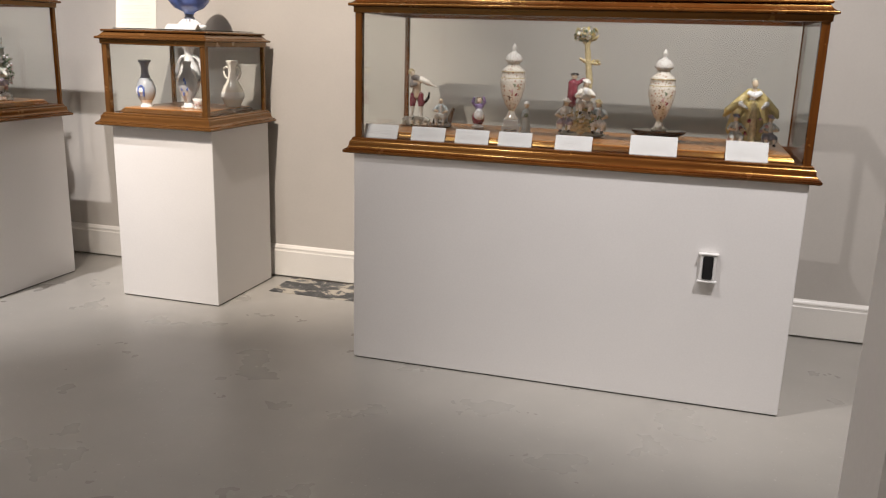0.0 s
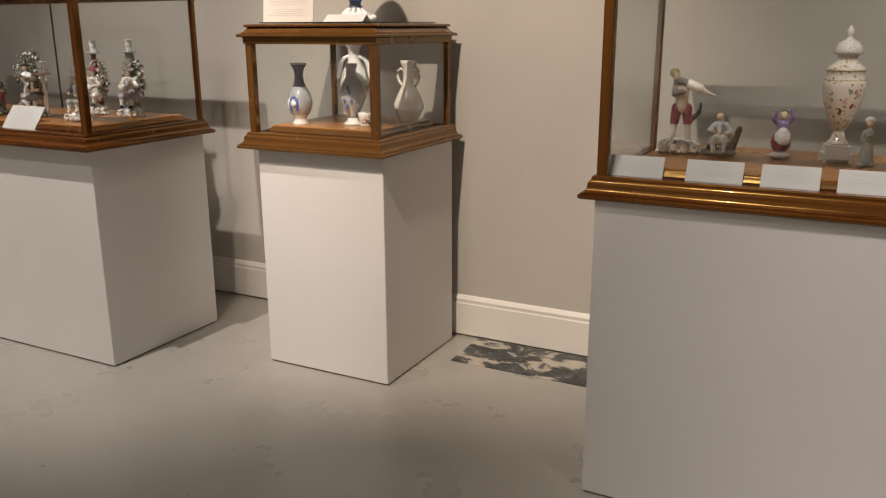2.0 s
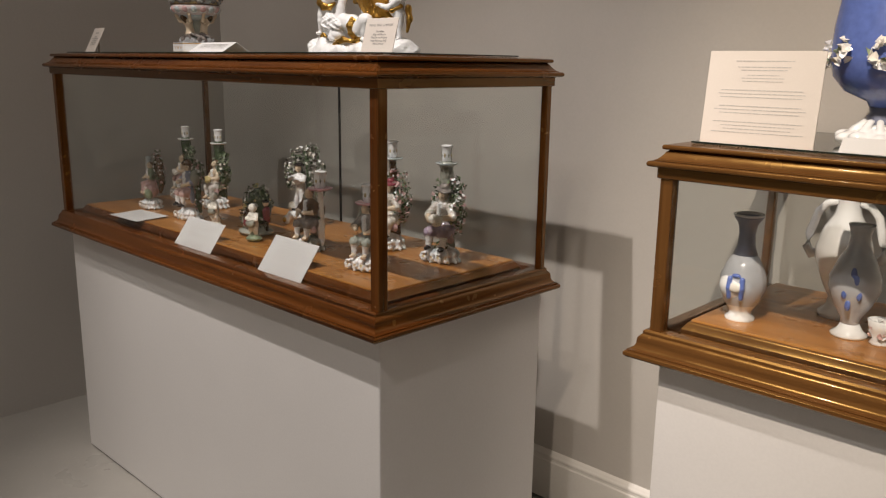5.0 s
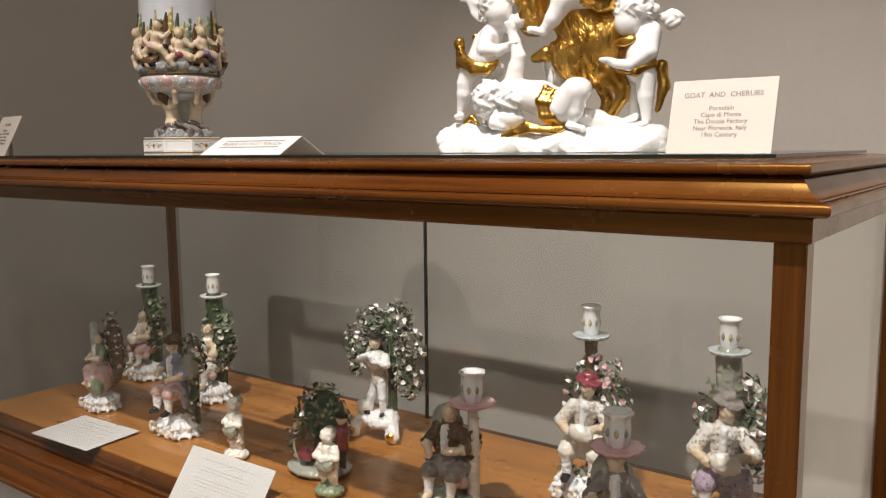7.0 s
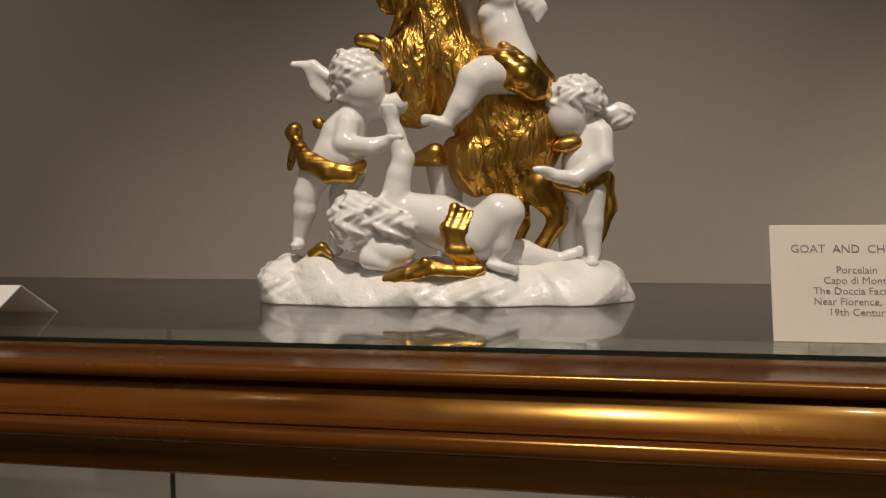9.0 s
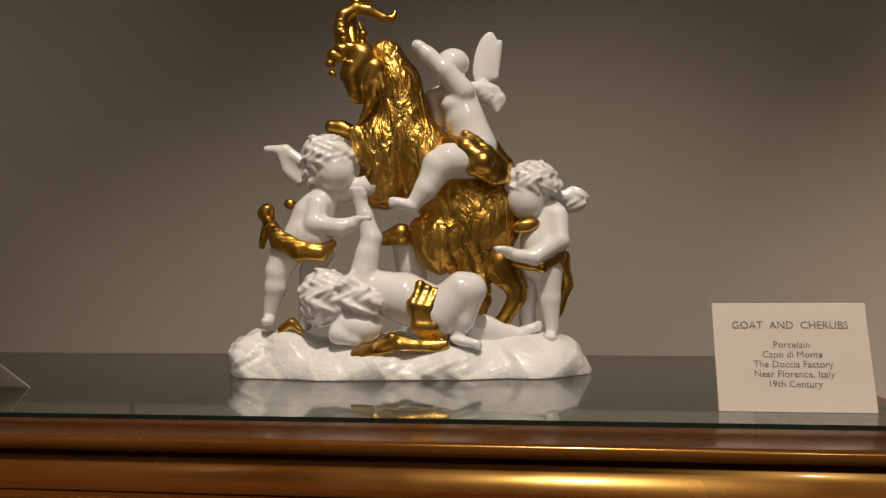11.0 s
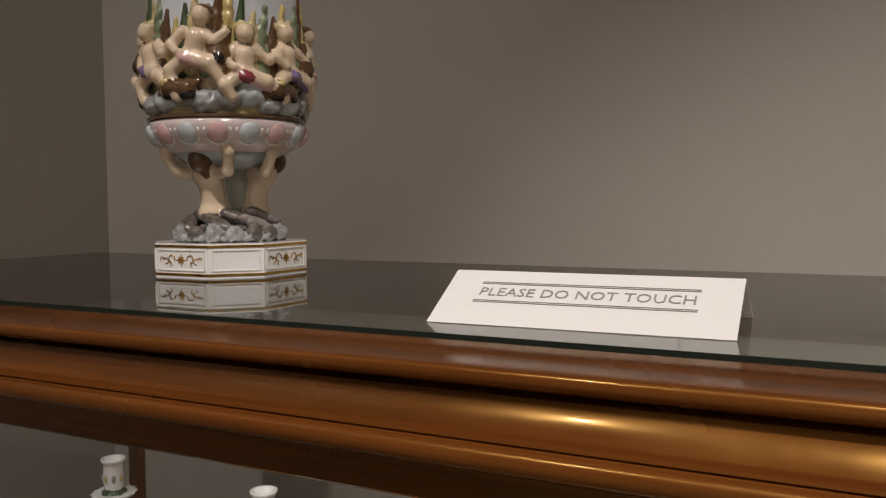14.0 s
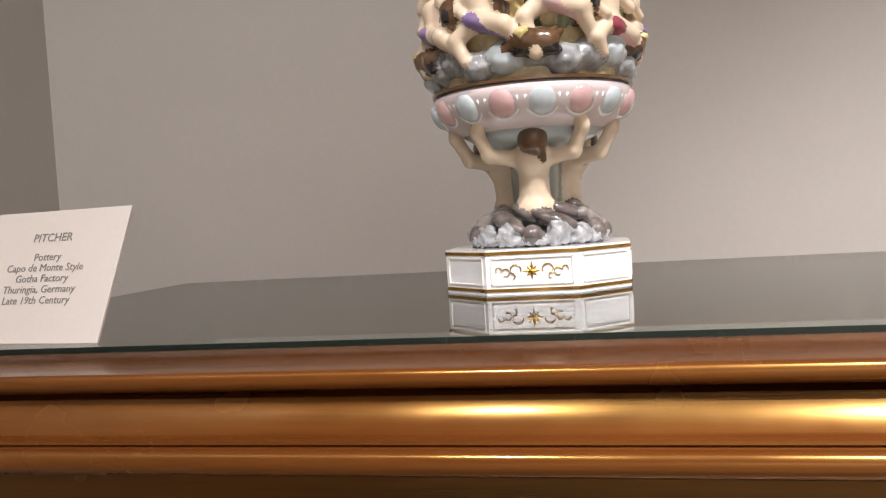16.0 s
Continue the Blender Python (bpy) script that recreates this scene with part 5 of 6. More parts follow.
def bocage_lady(s):
    scroll_base(s, 0.042, 0.034, 0.040)
    s.egg("brocade", (0, -0.006, 0.070), (0.036, 0.030, 0.034)).egg("leaf", (0.014, -0.018, 0.060), (0.022, 0.016, 0.024))
    sitter(s, 0.060, 0.85, "leaf", "brocade", "none", 1)
    s.egg("brown", (0.014, 0.028, 0.13), (0.030, 0.018, 0.075)).bar("blue", ((-0.040, 0.010, 0.05), 0.012), ((-0.040, 0.008, 0.185), 0.010))


group_piece("porcelain_lady", "porcelain lady seated in a pink skirt before a leafy arbour", (-5.080, 3.270, SHELF), -8, bocage_lady, [((0.014, 0.028, 0.14), (0.038, 0.022, 0.082), 200)])


def seated_man(s):
    scroll_base(s, 0.052, 0.036, 0.040, "white", "blue")
    sitter(s, 0.050, 1.12, "slate", "brocade", "brown", -1)
    s.bar("green", ((0.030, 0.02, 0.03), 0.012), ((0.036, 0.02, 0.15), 0.008)).egg("grey", (0.044, 0.006, 0.150), (0.020, 0.016, 0.030))


group_piece("porcelain_gentleman", "porcelain gentleman in pink breeches seated by a flowering bush", (-4.795, 3.268, SHELF), -4, seated_man, [((0.036, 0.02, 0.165), (0.038, 0.022, 0.046), 150), ((0.040, 0.01, 0.08), (0.020, 0.018, 0.05), 40)])


def putto(base):
    def build(s):
        s.egg(base, (0, 0, 0.010), (0.026, 0.022, 0.011)).bar(base, ((0, 0.004, 0.012), 0.014), ((0, 0.006, 0.034), 0.010))
        for x in (-0.008, 0.009):
            s.bar("bisque", ((x, 0, 0.060), 0.010), ((x * 1.1, -0.003, 0.038), 0.008), ((x, 0.002, 0.018), 0.006))
        s.bar("bisque", ((0, 0, 0.062), 0.014), ((0, -0.001, 0.082), 0.013)).egg("bisque", (0, -0.002, 0.106), (0.012, 0.0125, 0.0135)).egg("grey", (0, 0.004, 0.111), (0.0125, 0.012, 0.010))
        s.bar("bisque", ((-0.013, 0, 0.085), 0.006), ((-0.020, -0.010, 0.072), 0.005), ((0.0, -0.018, 0.068), 0.005)).bar("bisque", ((0.013, 0, 0.085), 0.006), ((0.021, -0.008, 0.070), 0.005), ((0.004, -0.018, 0.072), 0.005))
        s.egg("grey", (0.002, -0.016, 0.058), (0.018, 0.008, 0.012))
    return build


group_piece("small_putto", "small cream porcelain putto standing on a plain foot", (-4.585, 3.245, SHELF), 0, putto("bisque"), step=0.002, group="small putti")
group_piece("small_putto", "small cream porcelain putto on a pale green foot", (-4.322, 3.225, SHELF), 10, putto("leaf"), step=0.002, group="small putti")


def arbour(s):
    s.egg("grey", (0, 0, 0.010), (0.064, 0.050, 0.013)).egg("green", (0.004, 0.012, 0.090), (0.046, 0.034, 0.060)).egg("leaf", (0.012, 0.008, 0.118), (0.026, 0.020, 0.024))
    s.egg("brown", (-0.012, -0.016, 0.050), (0.026, 0.014, 0.034)).egg("crimson", (-0.004, -0.030, 0.040), (0.018, 0.012, 0.012))
    s.bar("crimson", ((0.052, 0.004, 0.05), 0.011), ((0.056, 0.0, 0.085), 0.012)).egg("flesh", (0.056, -0.002, 0.106), 0.009).egg("black", (0.056, 0.0, 0.114), (0.013, 0.012, 0.006)).bar("black", ((0.052, 0, 0.045), 0.009), ((0.054, 0, 0.018), 0.006))
    s.bar("white", ((-0.038, -0.012, 0.03), 0.010), ((-0.040, -0.012, 0.065), 0.010)).egg("flesh", (-0.040, -0.014, 0.082), 0.008)


group_piece("arbour_group", "porcelain group in a dark leafy arbour with a red-coated figure", (-4.412, 3.292, SHELF), 4, arbour, [((0.004, 0.008, 0.095), (0.054, 0.042, 0.070), 460), ((-0.040, -0.016, 0.06), (0.020, 0.014, 0.035), 34)], leaves=("green", "stone", "green", "leaf"), blooms=("white", "leaf", "yellow"), share=0.16)


def tree_piper(s):
    for x in (-0.046, 0.046):
        s.egg("white", (x, -0.026, 0.016), (0.016, 0.010, 0.016)).egg("gold", (x, -0.037, 0.016), (0.007, 0.003, 0.007)).bar("white", ((x, -0.02, 0.02), 0.012), ((x * 0.6, -0.006, 0.044), 0.016))
    s.egg("white", (0, 0, 0.040), (0.046, 0.030, 0.016)).egg("bisque", (-0.028, -0.014, 0.064), (0.016, 0.014, 0.016)).egg("white", (0.01, -0.022, 0.036), (0.030, 0.014, 0.012))
    for x in (-0.010, 0.012):
        s.bar("white", ((x * 0.7, -0.004, 0.118), 0.010), ((x * 1.2, -0.010, 0.086), 0.008), ((x * 1.5, -0.012, 0.056), 0.006)).egg("black", (x * 1.6, -0.018, 0.052), (0.005, 0.010, 0.004))
    s.bar("sprig", ((0, 0, 0.12), 0.016), ((-0.002, -0.002, 0.165), 0.017)).egg("white", (-0.002, -0.014, 0.160), (0.018, 0.012, 0.018)).egg("flesh", (-0.004, -0.006, 0.196), (0.011, 0.012, 0.013)).egg("black", (-0.004, 0, 0.208), (0.020, 0.018, 0.006))
    s.bar("white", ((-0.018, 0, 0.168), 0.008), ((-0.036, -0.014, 0.160), 0.007), ((-0.010, -0.026, 0.168), 0.006)).bar("white", ((0.016, 0, 0.168), 0.008), ((0.030, -0.016, 0.156), 0.007), ((0.004, -0.028, 0.164), 0.006))
    s.bar("green", ((0.022, 0.018, 0.05), 0.010), ((0.020, 0.020, 0.20), 0.008), ((0.006, 0.020, 0.25), 0.005))


group_piece("tree_piper_group", "porcelain piper standing on a scrolled base before a blossoming tree", (-4.440, 3.492, SHELF), 8, tree_piper, [((-0.030, 0.022, 0.232), (0.034, 0.022, 0.034), 110), ((0.034, 0.024, 0.240), (0.036, 0.022, 0.040), 130), ((0.062, 0.020, 0.190), (0.034, 0.022, 0.040), 120), ((0.056, 0.018, 0.125), (0.036, 0.022, 0.046), 150), ((-0.066, 0.018, 0.186), (0.028, 0.018, 0.036), 100), ((-0.060, 0.014, 0.140), (0.018, 0.014, 0.026), 40), ((0.0, 0.026, 0.190), (0.050, 0.016, 0.050), 120)], leaves=("green", "leaf", "stone"), blooms=("white", "bisque", "grey"), size=0.0100, share=0.40)


# cards on the ledge inside the glass
def ledge_card(label, at, turn, lean, w, h, lines, case_group="cards in the corner case"):
    c = card_block("label_card", label, w, h, 0.0016, at, turn, lean, M["paper"])
    tagged(c, group=case_group)
    bars(c, lines, w * 0.78, pose(0, 0, 0.0003), M["faint"], rnd)
    return c


LEDGE = 0.954
ledge_card("white typed label card propped on the plinth edge", (-4.491, 3.089, LEDGE), 1, 36, 0.216, 0.124, [0.108, 0.094, 0.088, 0.074, 0.068, 0.062, 0.048, 0.042, 0.036, 0.030])
ledge_card("white typed label card propped on the plinth edge", (-4.018, 3.089, LEDGE), -1, 36, 0.210, 0.138, [0.122, 0.110, 0.103, 0.096, 0.089, 0.082, 0.075, 0.068, 0.054, 0.047, 0.040, 0.033, 0.026])
ledge_card("white typed label card fallen almost flat on the plinth", (-4.945, 3.090, SHELF + 0.004), 3, 88.5, 0.190, 0.122, [0.10, 0.085, 0.07, 0.055, 0.04])

# ---- the long case near the entrance ----
SA = 1.005


def violinist(s):
    scroll_base(s, 0.062, 0.042, 0.046, "bisque", "leaf")
    for x in (-0.014, 0.016):
        s.bar("crimson", ((x, 0, 0.135), 0.016), ((x * 1.3, -0.004, 0.095), 0.013)).bar("bisque", ((x * 1.3, -0.004, 0.090), 0.010), ((x * 1.6, -0.008, 0.036), 0.007))
    s.bar("flesh", ((0, 0, 0.135), 0.018), ((-0.001, -0.002, 0.188), 0.020)).egg("flesh", (-0.019, -0.006, 0.228), (0.0105, 0.0115, 0.013)).egg("straw", (-0.026, 0.002, 0.240), (0.015, 0.014, 0.014)).egg("rock", (0.002, -0.004, 0.212), (0.032, 0.018, 0.013), (0, 16, 0))
    s.bar("bisque", ((0.022, -0.008, 0.207), 0.015), ((0.050, -0.020, 0.196), 0.013), ((0.066, -0.024, 0.188), 0.006), ((0.096, -0.026, 0.176), 0.003)).bar("rock", ((-0.020, 0, 0.205), 0.010), ((-0.022, -0.018, 0.180), 0.009), ((0.004, -0.028, 0.186), 0.006))
    s.bar("black", ((0.030, 0.006, 0.10), 0.008), ((0.054, 0.006, 0.125), 0.006), ((0.056, 0.004, 0.15), 0.004))


group_piece("violin_player", "porcelain violin player in crimson breeches on a rocky base", (-1.365, 3.435, SA), 10, violinist)


def goose_girl(s):
    s.egg("rock", (0, 0, 0.010), (0.052, 0.032, 0.014))
    sitter(s, 0.012, 0.85, "blue", "bisque", "none", -1)
    s.bar("brown", ((0.034, 0.004, 0.012), 0.012), ((0.054, 0, 0.080), 0.009)).egg("black", (-0.020, -0.016, 0.022), (0.016, 0.012, 0.012))


group_piece("seated_companion", "small porcelain seated figure in pale blue beside a stump", (-1.245, 3.425, SA), 8, goose_girl)


def small_dancer(s):
    s.egg("white", (0, 0, 0.008), (0.030, 0.022, 0.010)).egg("crimson", (0, 0, 0.048), (0.028, 0.024, 0.034)).egg("white", (0.004, -0.014, 0.062), (0.022, 0.016, 0.026))
    s.bar("purple", ((0, 0, 0.075), 0.014), ((0.002, 0, 0.100), 0.015)).egg("flesh", (0.002, -0.003, 0.124), (0.0105, 0.011, 0.012)).egg("brown", (0.002, 0.003, 0.131), (0.013, 0.012, 0.010))
    s.bar("purple", ((-0.015, 0, 0.102), 0.007), ((-0.026, -0.010, 0.118), 0.006), ((-0.020, -0.012, 0.136), 0.006)).bar("purple", ((0.016, 0, 0.102), 0.007), ((0.028, -0.008, 0.122), 0.006), ((0.022, -0.008, 0.140), 0.006))


group_piece("small_dancer", "small porcelain dancer in a crimson and white skirt", (-1.075, 3.445, SA), 6, small_dancer)


def lidded_urn(at, label, foot_h, h, square=True):
    u = thing("lidded_urn", label, "urn", at, 10, "lidded urns")
    k = (h - foot_h) / 0.34
    if square:
        bm = box(bmesh.new(), -0.040, 0.040, -0.040, 0.040, 0.010, 0.026, 0.002)
        box(bm, -0.033, 0.033, -0.033, 0.033, 0.025, foot_h, 0.002)
        for x in (-0.034, 0.034):
            for y in (-0.034, 0.034):
                box(bm, x - 0.006, x + 0.006, y - 0.006, y + 0.006, 0, 0.012)
        part("foot", bm, M["white"], u)
    prof = [(0.030, 0), (0.031, 0.006), (0.020, 0.016), (0.014, 0.036), (0.014, 0.044), (0.022, 0.052), (0.034, 0.076), (0.046, 0.108), (0.054, 0.140), (0.0565, 0.168), (0.055, 0.184), (0.0515, 0.188), (0.0515, 0.212), (0.053, 0.215), (0.044, 0.226), (0.031, 0.236), (0.026, 0.246), (0.027, 0.252), (0.033, 0.256)]
    part("body", lathe(bmesh.new(), [(r * k ** 0.3, foot_h + z * k) for r, z in prof], 36), M["urn_paint"], u, smooth=True)
    lid = [(0.037, 0.258), (0.039, 0.264), (0.036, 0.276), (0.027, 0.290), (0.014, 0.298), (0.008, 0.302), (0.008, 0.308), (0.012, 0.316), (0.008, 0.327), (0.001, 0.338)]
    part("lid", lathe(bmesh.new(), [(r * k ** 0.3, foot_h + z * k) for r, z in lid], 32), M["sprig"], u, "white lid with a bud finial", smooth=True)
    for zz, rr in ((0.214, 0.0532), (0.186, 0.0540), (0.040, 0.0145), (0.262, 0.0365)):
        part("painted_band", lathe(bmesh.new(), [(rr * k ** 0.3, foot_h + (zz - 0.002) * k), (rr * k ** 0.3 + 0.001, foot_h + zz * k), (rr * k ** 0.3, foot_h + (zz + 0.002) * k)], 36, caps=False), M["straw"], u, "thin gilded band")
    s = Sculpt(0.0024, 0.003)
    for j in range(34):
        a = radians(-108 + 12 * (j % 5) + 4 * ((j * 5) % 3)) + (2.1 if j > 16 else 0)
        z = 0.095 + 0.070 * ((j * 7) % 17) / 17
        r = np.interp(z, [q[1] for q in prof], [q[0] for q in prof]) * k ** 0.3
        s.egg(("brown", "pink", "leaf", "crimson", "straw")[j % 5], ((r - 0.003) * math.cos(a), (r - 0.003) * math.sin(a), foot_h + z * k), (0.0042, 0.0042, 0.0046 + 0.002 * (j % 3)))
    ob = new("flower_sprays", s.mesh("flower_sprays"))
    ob.parent = u
    tagged(ob, "brown and pink painted flower spray")
    return u


lidded_urn((-0.925, 3.445, SA), "tall cream porcelain urn with a lid and flower sprays", 0.050, 0.380)
lidded_urn((-0.288, 3.435, SA + 0.040), "white porcelain lidded urn on a dark wooden stand", 0.0, 0.335, False)
bm = bmesh.new()
lathe(bm, [(0.060, 0.0), (0.066, 0.006), (0.104, 0.026), (0.112, 0.034), (0.112, 0.040), (0.02, 0.040)], 32, squash=0.55)
solo("urn_stand", bm, M["stand"], "dark stained boat-shaped wooden stand under an urn", "stand", (-0.288, 3.435, SA))


def standing_girl(s):
    s.egg("white", (0, 0, 0.006), (0.022, 0.018, 0.008)).bar("blue", ((0, 0, 0.012), 0.020), ((0, 0, 0.060), 0.014), ((0, 0, 0.092), 0.012)).egg("flesh", (0, -0.002, 0.118), 0.010).egg("white", (0, 0.002, 0.126), (0.013, 0.013, 0.010))
    s.bar("blue", ((-0.012, 0, 0.092), 0.006), ((-0.018, -0.012, 0.074), 0.005), ((0.0, -0.018, 0.076), 0.005)).egg("leaf", (0, -0.018, 0.076), 0.008)


group_piece("small_girl", "small porcelain girl in a pale blue dress beside the urn", (-0.848, 3.395, SA), 10, standing_girl, step=0.002)


def picnic(s):
    s.egg("grey", (0, 0, 0.010), (0.092, 0.052, 0.014)).egg("bisque", (0, 0.006, 0.050), (0.050, 0.034, 0.046)).egg("straw", (0.0, -0.02, 0.03), (0.06, 0.024, 0.026))
    sitter(s, 0.018, 0.92, "white", "lilac", "bisque", 1, at=(-0.064, -0.014))
    sitter(s, 0.018, 0.92, "blue", "white", "straw", -1, at=(0.066, -0.014))
    sitter(s, 0.092, 0.95, "bisque", "sprig", "bisque", 1, hold="bisque", at=(0.010, -0.012))
    for x, y, z in ((-0.03, -0.036, 0.03), (0.0, -0.04, 0.045), (0.03, -0.036, 0.028), (-0.012, -0.034, 0.066), (0.024, -0.030, 0.062), (0.0, -0.046, 0.020)):
        s.egg("straw", (x, y, z), (0.014, 0.010, 0.010), (20, 30 * x / 0.03, 0))
    s.bar("crimson", ((-0.042, 0.006, 0.13), 0.018), ((-0.040, 0.004, 0.205), 0.019)).egg("flesh", (-0.036, 0.0, 0.234), 0.011).egg("black", (-0.036, 0.002, 0.243), (0.017, 0.015, 0.006)).bar("crimson", ((-0.026, 0.0, 0.205), 0.009), ((0.0, -0.004, 0.225), 0.007)).bar("black", ((-0.044, 0.004, 0.125), 0.009), ((-0.044, 0.002, 0.08), 0.006))
    s.bar("straw", ((0.014, 0.022, 0.08), 0.018), ((0.022, 0.020, 0.22), 0.013), ((0.008, 0.018, 0.33), 0.011), ((0.0, 0.016, 0.385), 0.008)).bar("straw", ((0.018, 0.02, 0.29), 0.008), ((0.054, 0.012, 0.285), 0.004)).bar("straw", ((0.014, 0.02, 0.285), 0.007), ((-0.020, 0.012, 0.305), 0.004)).bar("straw", ((0.006, 0.018, 0.36), 0.008), ((0.032, 0.012, 0.40), 0.004)).bar("straw", ((0.004, 0.018, 0.36), 0.008), ((-0.034, 0.012, 0.392), 0.004))


group_piece("musical_party_group", "tall porcelain group of musicians under a bare leafy tree", (-0.610, 3.395, SA), 8, picnic, [((0.0, 0.016, 0.400), (0.046, 0.026, 0.030), 90), ((0, -0.03, 0.07), (0.08, 0.02, 0.05), 60), ((0.046, 0.014, 0.292), (0.018, 0.012, 0.012), 12), ((-0.034, 0.012, 0.385), (0.014, 0.012, 0.016), 14)], leaves=("straw", "leaf", "yellow"), blooms=("bisque",), size=0.013, share=0.15).scale = (1.08, 1.08, 1.06)


def yellow_lady(s):
    s.bar("yellow", ((0, 0.006, 0.030), 0.060), ((0, 0.006, 0.090), 0.046), ((0, 0.002, 0.160), 0.022))
    for k in (-1, 1):
        s.bar("yellow", ((k * 0.016, 0.004, 0.212), 0.014), ((k * 0.050, 0.004, 0.176), 0.017), ((k * 0.092, 0.006, 0.136), 0.015), ((k * 0.104, 0.006, 0.116), 0.008))
        s.bar("yellow", ((k * 0.020, 0.010, 0.200), 0.012), ((k * 0.052, 0.012, 0.130), 0.024), ((k * 0.066, 0.012, 0.060), 0.026))
        s.bar("white", ((k * 0.052, -0.012, 0.165), 0.008), ((k * 0.030, -0.030, 0.150), 0.006))
    s.bar("straw", ((-0.004, -0.058, 0.024), 0.016), ((-0.002, -0.040, 0.110), 0.013), ((0, -0.020, 0.165), 0.009))
    for x, z in ((-0.03, 0.05), (0.03, 0.06), (-0.02, 0.10), (0.024, 0.11), (0.0, 0.08), (-0.06, 0.12), (0.06, 0.12), (0.05, 0.08), (-0.05, 0.07)):
        s.egg("pink" if x > 0 else "crimson", (x, -0.050 + 0.12 * abs(z - 0.04), z), (0.006, 0.008, 0.006))
    s.bar("white", ((-0.020, -0.008, 0.206), 0.009), ((0, -0.016, 0.196), 0.010), ((0.020, -0.008, 0.206), 0.009)).bar("flesh", ((0, -0.002, 0.215), 0.008), ((0, -0.002, 0.228), 0.008)).egg("flesh", (0, -0.006, 0.243), (0.012, 0.013, 0.015)).egg("grey", (0, 0.003, 0.253), (0.013, 0.013, 0.014))
    for x in (-0.066, 0.066):
        sitter(s, 0.004, 0.86, "blue", "slate" if x > 0 else "blue", "slate", 1 if x > 0 else -1, at=(x, -0.036))
        s.bar("blue", ((x * 1.1, -0.03, 0.02), 0.016), ((x * 1.08, -0.024, 0.075), 0.011))
    s.egg("white", (0, 0, 0.012), (0.085, 0.055, 0.014))


group_piece("lady_in_yellow", "porcelain lady in a wide yellow dress with two pale blue attendants", (0.070, 3.395, SA + 0.004), 12, yellow_lady, step=0.0028)
bm = box(bmesh.new(), -0.035, 0.035, -0.02, 0.02, 0.0, 0.022, 0.002)
solo("white_block", bm, M["white"], "small white glazed block in front of the lady in yellow", "block", (0.080, 3.318, SA), 12)

for x0, x1 in ((-1.488, -1.338), (-1.277, -1.130), (-1.086, -0.944), (-0.904, -0.766), (-0.671, -0.525), (-0.379, -0.201), (-0.025, 0.127)):
    ledge_card("white label card standing on the front ledge", ((x0 + x1) / 2, 3.089, LEDGE), 1, 26, x1 - x0, 0.106 if x0 > -0.5 else 0.088, [0.074, 0.062, 0.055, 0.048], "cards in the long case")

# monitor on the pedestal front
meter = thing("climate_monitor", "white wall-mounted climate monitor with a black window", "monitor", (-0.046, 3.0395, 0.574))
part("case", box(bmesh.new(), -0.030, 0.030, -0.020, 0.0, -0.052, 0.052, 0.005), M["plastic"], meter)
part("window", box(bmesh.new(), -0.019, 0.019, -0.0225, -0.018, -0.044, 0.046, 0.006), M["dark_plastic"], meter, "glossy black window")
part("top_lip", box(bmesh.new(), -0.036, 0.036, -0.024, -0.001, 0.050, 0.057, 0.002), M["plastic"], meter)
part("bottom_lip", box(bmesh.new(), -0.036, 0.036, -0.024, -0.001, -0.057, -0.050, 0.002), M["plastic"], meter)

# ---- the small square case ----
SB = 1.005
v1 = thing("bottle_vase", "white bottle vase with a slate-blue neck and blue relief figures", "vase", (-2.905, 3.575, SB))
part("body", lathe(bmesh.new(), [(0.030, 0), (0.031, 0.006), (0.022, 0.014), (0.024, 0.024), (0.040, 0.045), (0.050, 0.075), (0.049, 0.100), (0.038, 0.128), (0.026, 0.148)], 40), M["grey_blue"], v1, smooth=True)
part("foot", lathe(bmesh.new(), [(0.0315, -0.0), (0.0325, 0.006), (0.0235, 0.014), (0.0255, 0.024), (0.034, 0.036)], 36, caps=False), M["white"], v1, "white glazed foot", smooth=True)
bm = bmesh.new()
bmesh.ops.create_uvsphere(bm, u_segments=32, v_segments=20, radius=1, matrix=Matrix.Translation((-0.005, -0.016, 0.082)) @ Matrix.Diagonal((0.039, 0.0365, 0.040, 1)))
part("medallion", bm, M["white"], v1, "white oval medallion", smooth=True)
part("neck", lathe(bmesh.new(), [(0.0265, 0.146), (0.019, 0.170), (0.017, 0.195), (0.021, 0.218), (0.030, 0.230), (0.031, 0.234), (0.026, 0.232), (0.014, 0.20)], 36), M["slate"], v1, "slate-blue flared neck", smooth=True)
part("rim", lathe(bmesh.new(), [(0.028, 0.2335), (0.033, 0.235), (0.032, 0.240), (0.026, 0.238)], 36, caps=False), M["white"], v1, smooth=True)
s = Sculpt(0.0018, 0.003)
for a in (-100, -68):
    c0, s0 = math.cos(radians(a)), math.sin(radians(a))
    s.bar("cobalt", ((0.048 * c0, 0.048 * s0, 0.058), 0.005), ((0.051 * c0, 0.051 * s0, 0.080), 0.006), ((0.048 * c0, 0.048 * s0, 0.100), 0.006))
s.egg("cobalt", (0.047 * math.cos(radians(-84)), 0.047 * math.sin(radians(-84)), 0.108), (0.010, 0.006, 0.005)).egg("bisque", (0.051 * math.cos(radians(-84)), 0.051 * math.sin(radians(-84)), 0.082), (0.012, 0.006, 0.012))
ob = new("relief", s.mesh("relief"))
ob.parent = v1
tagged(ob, "cobalt blue relief")

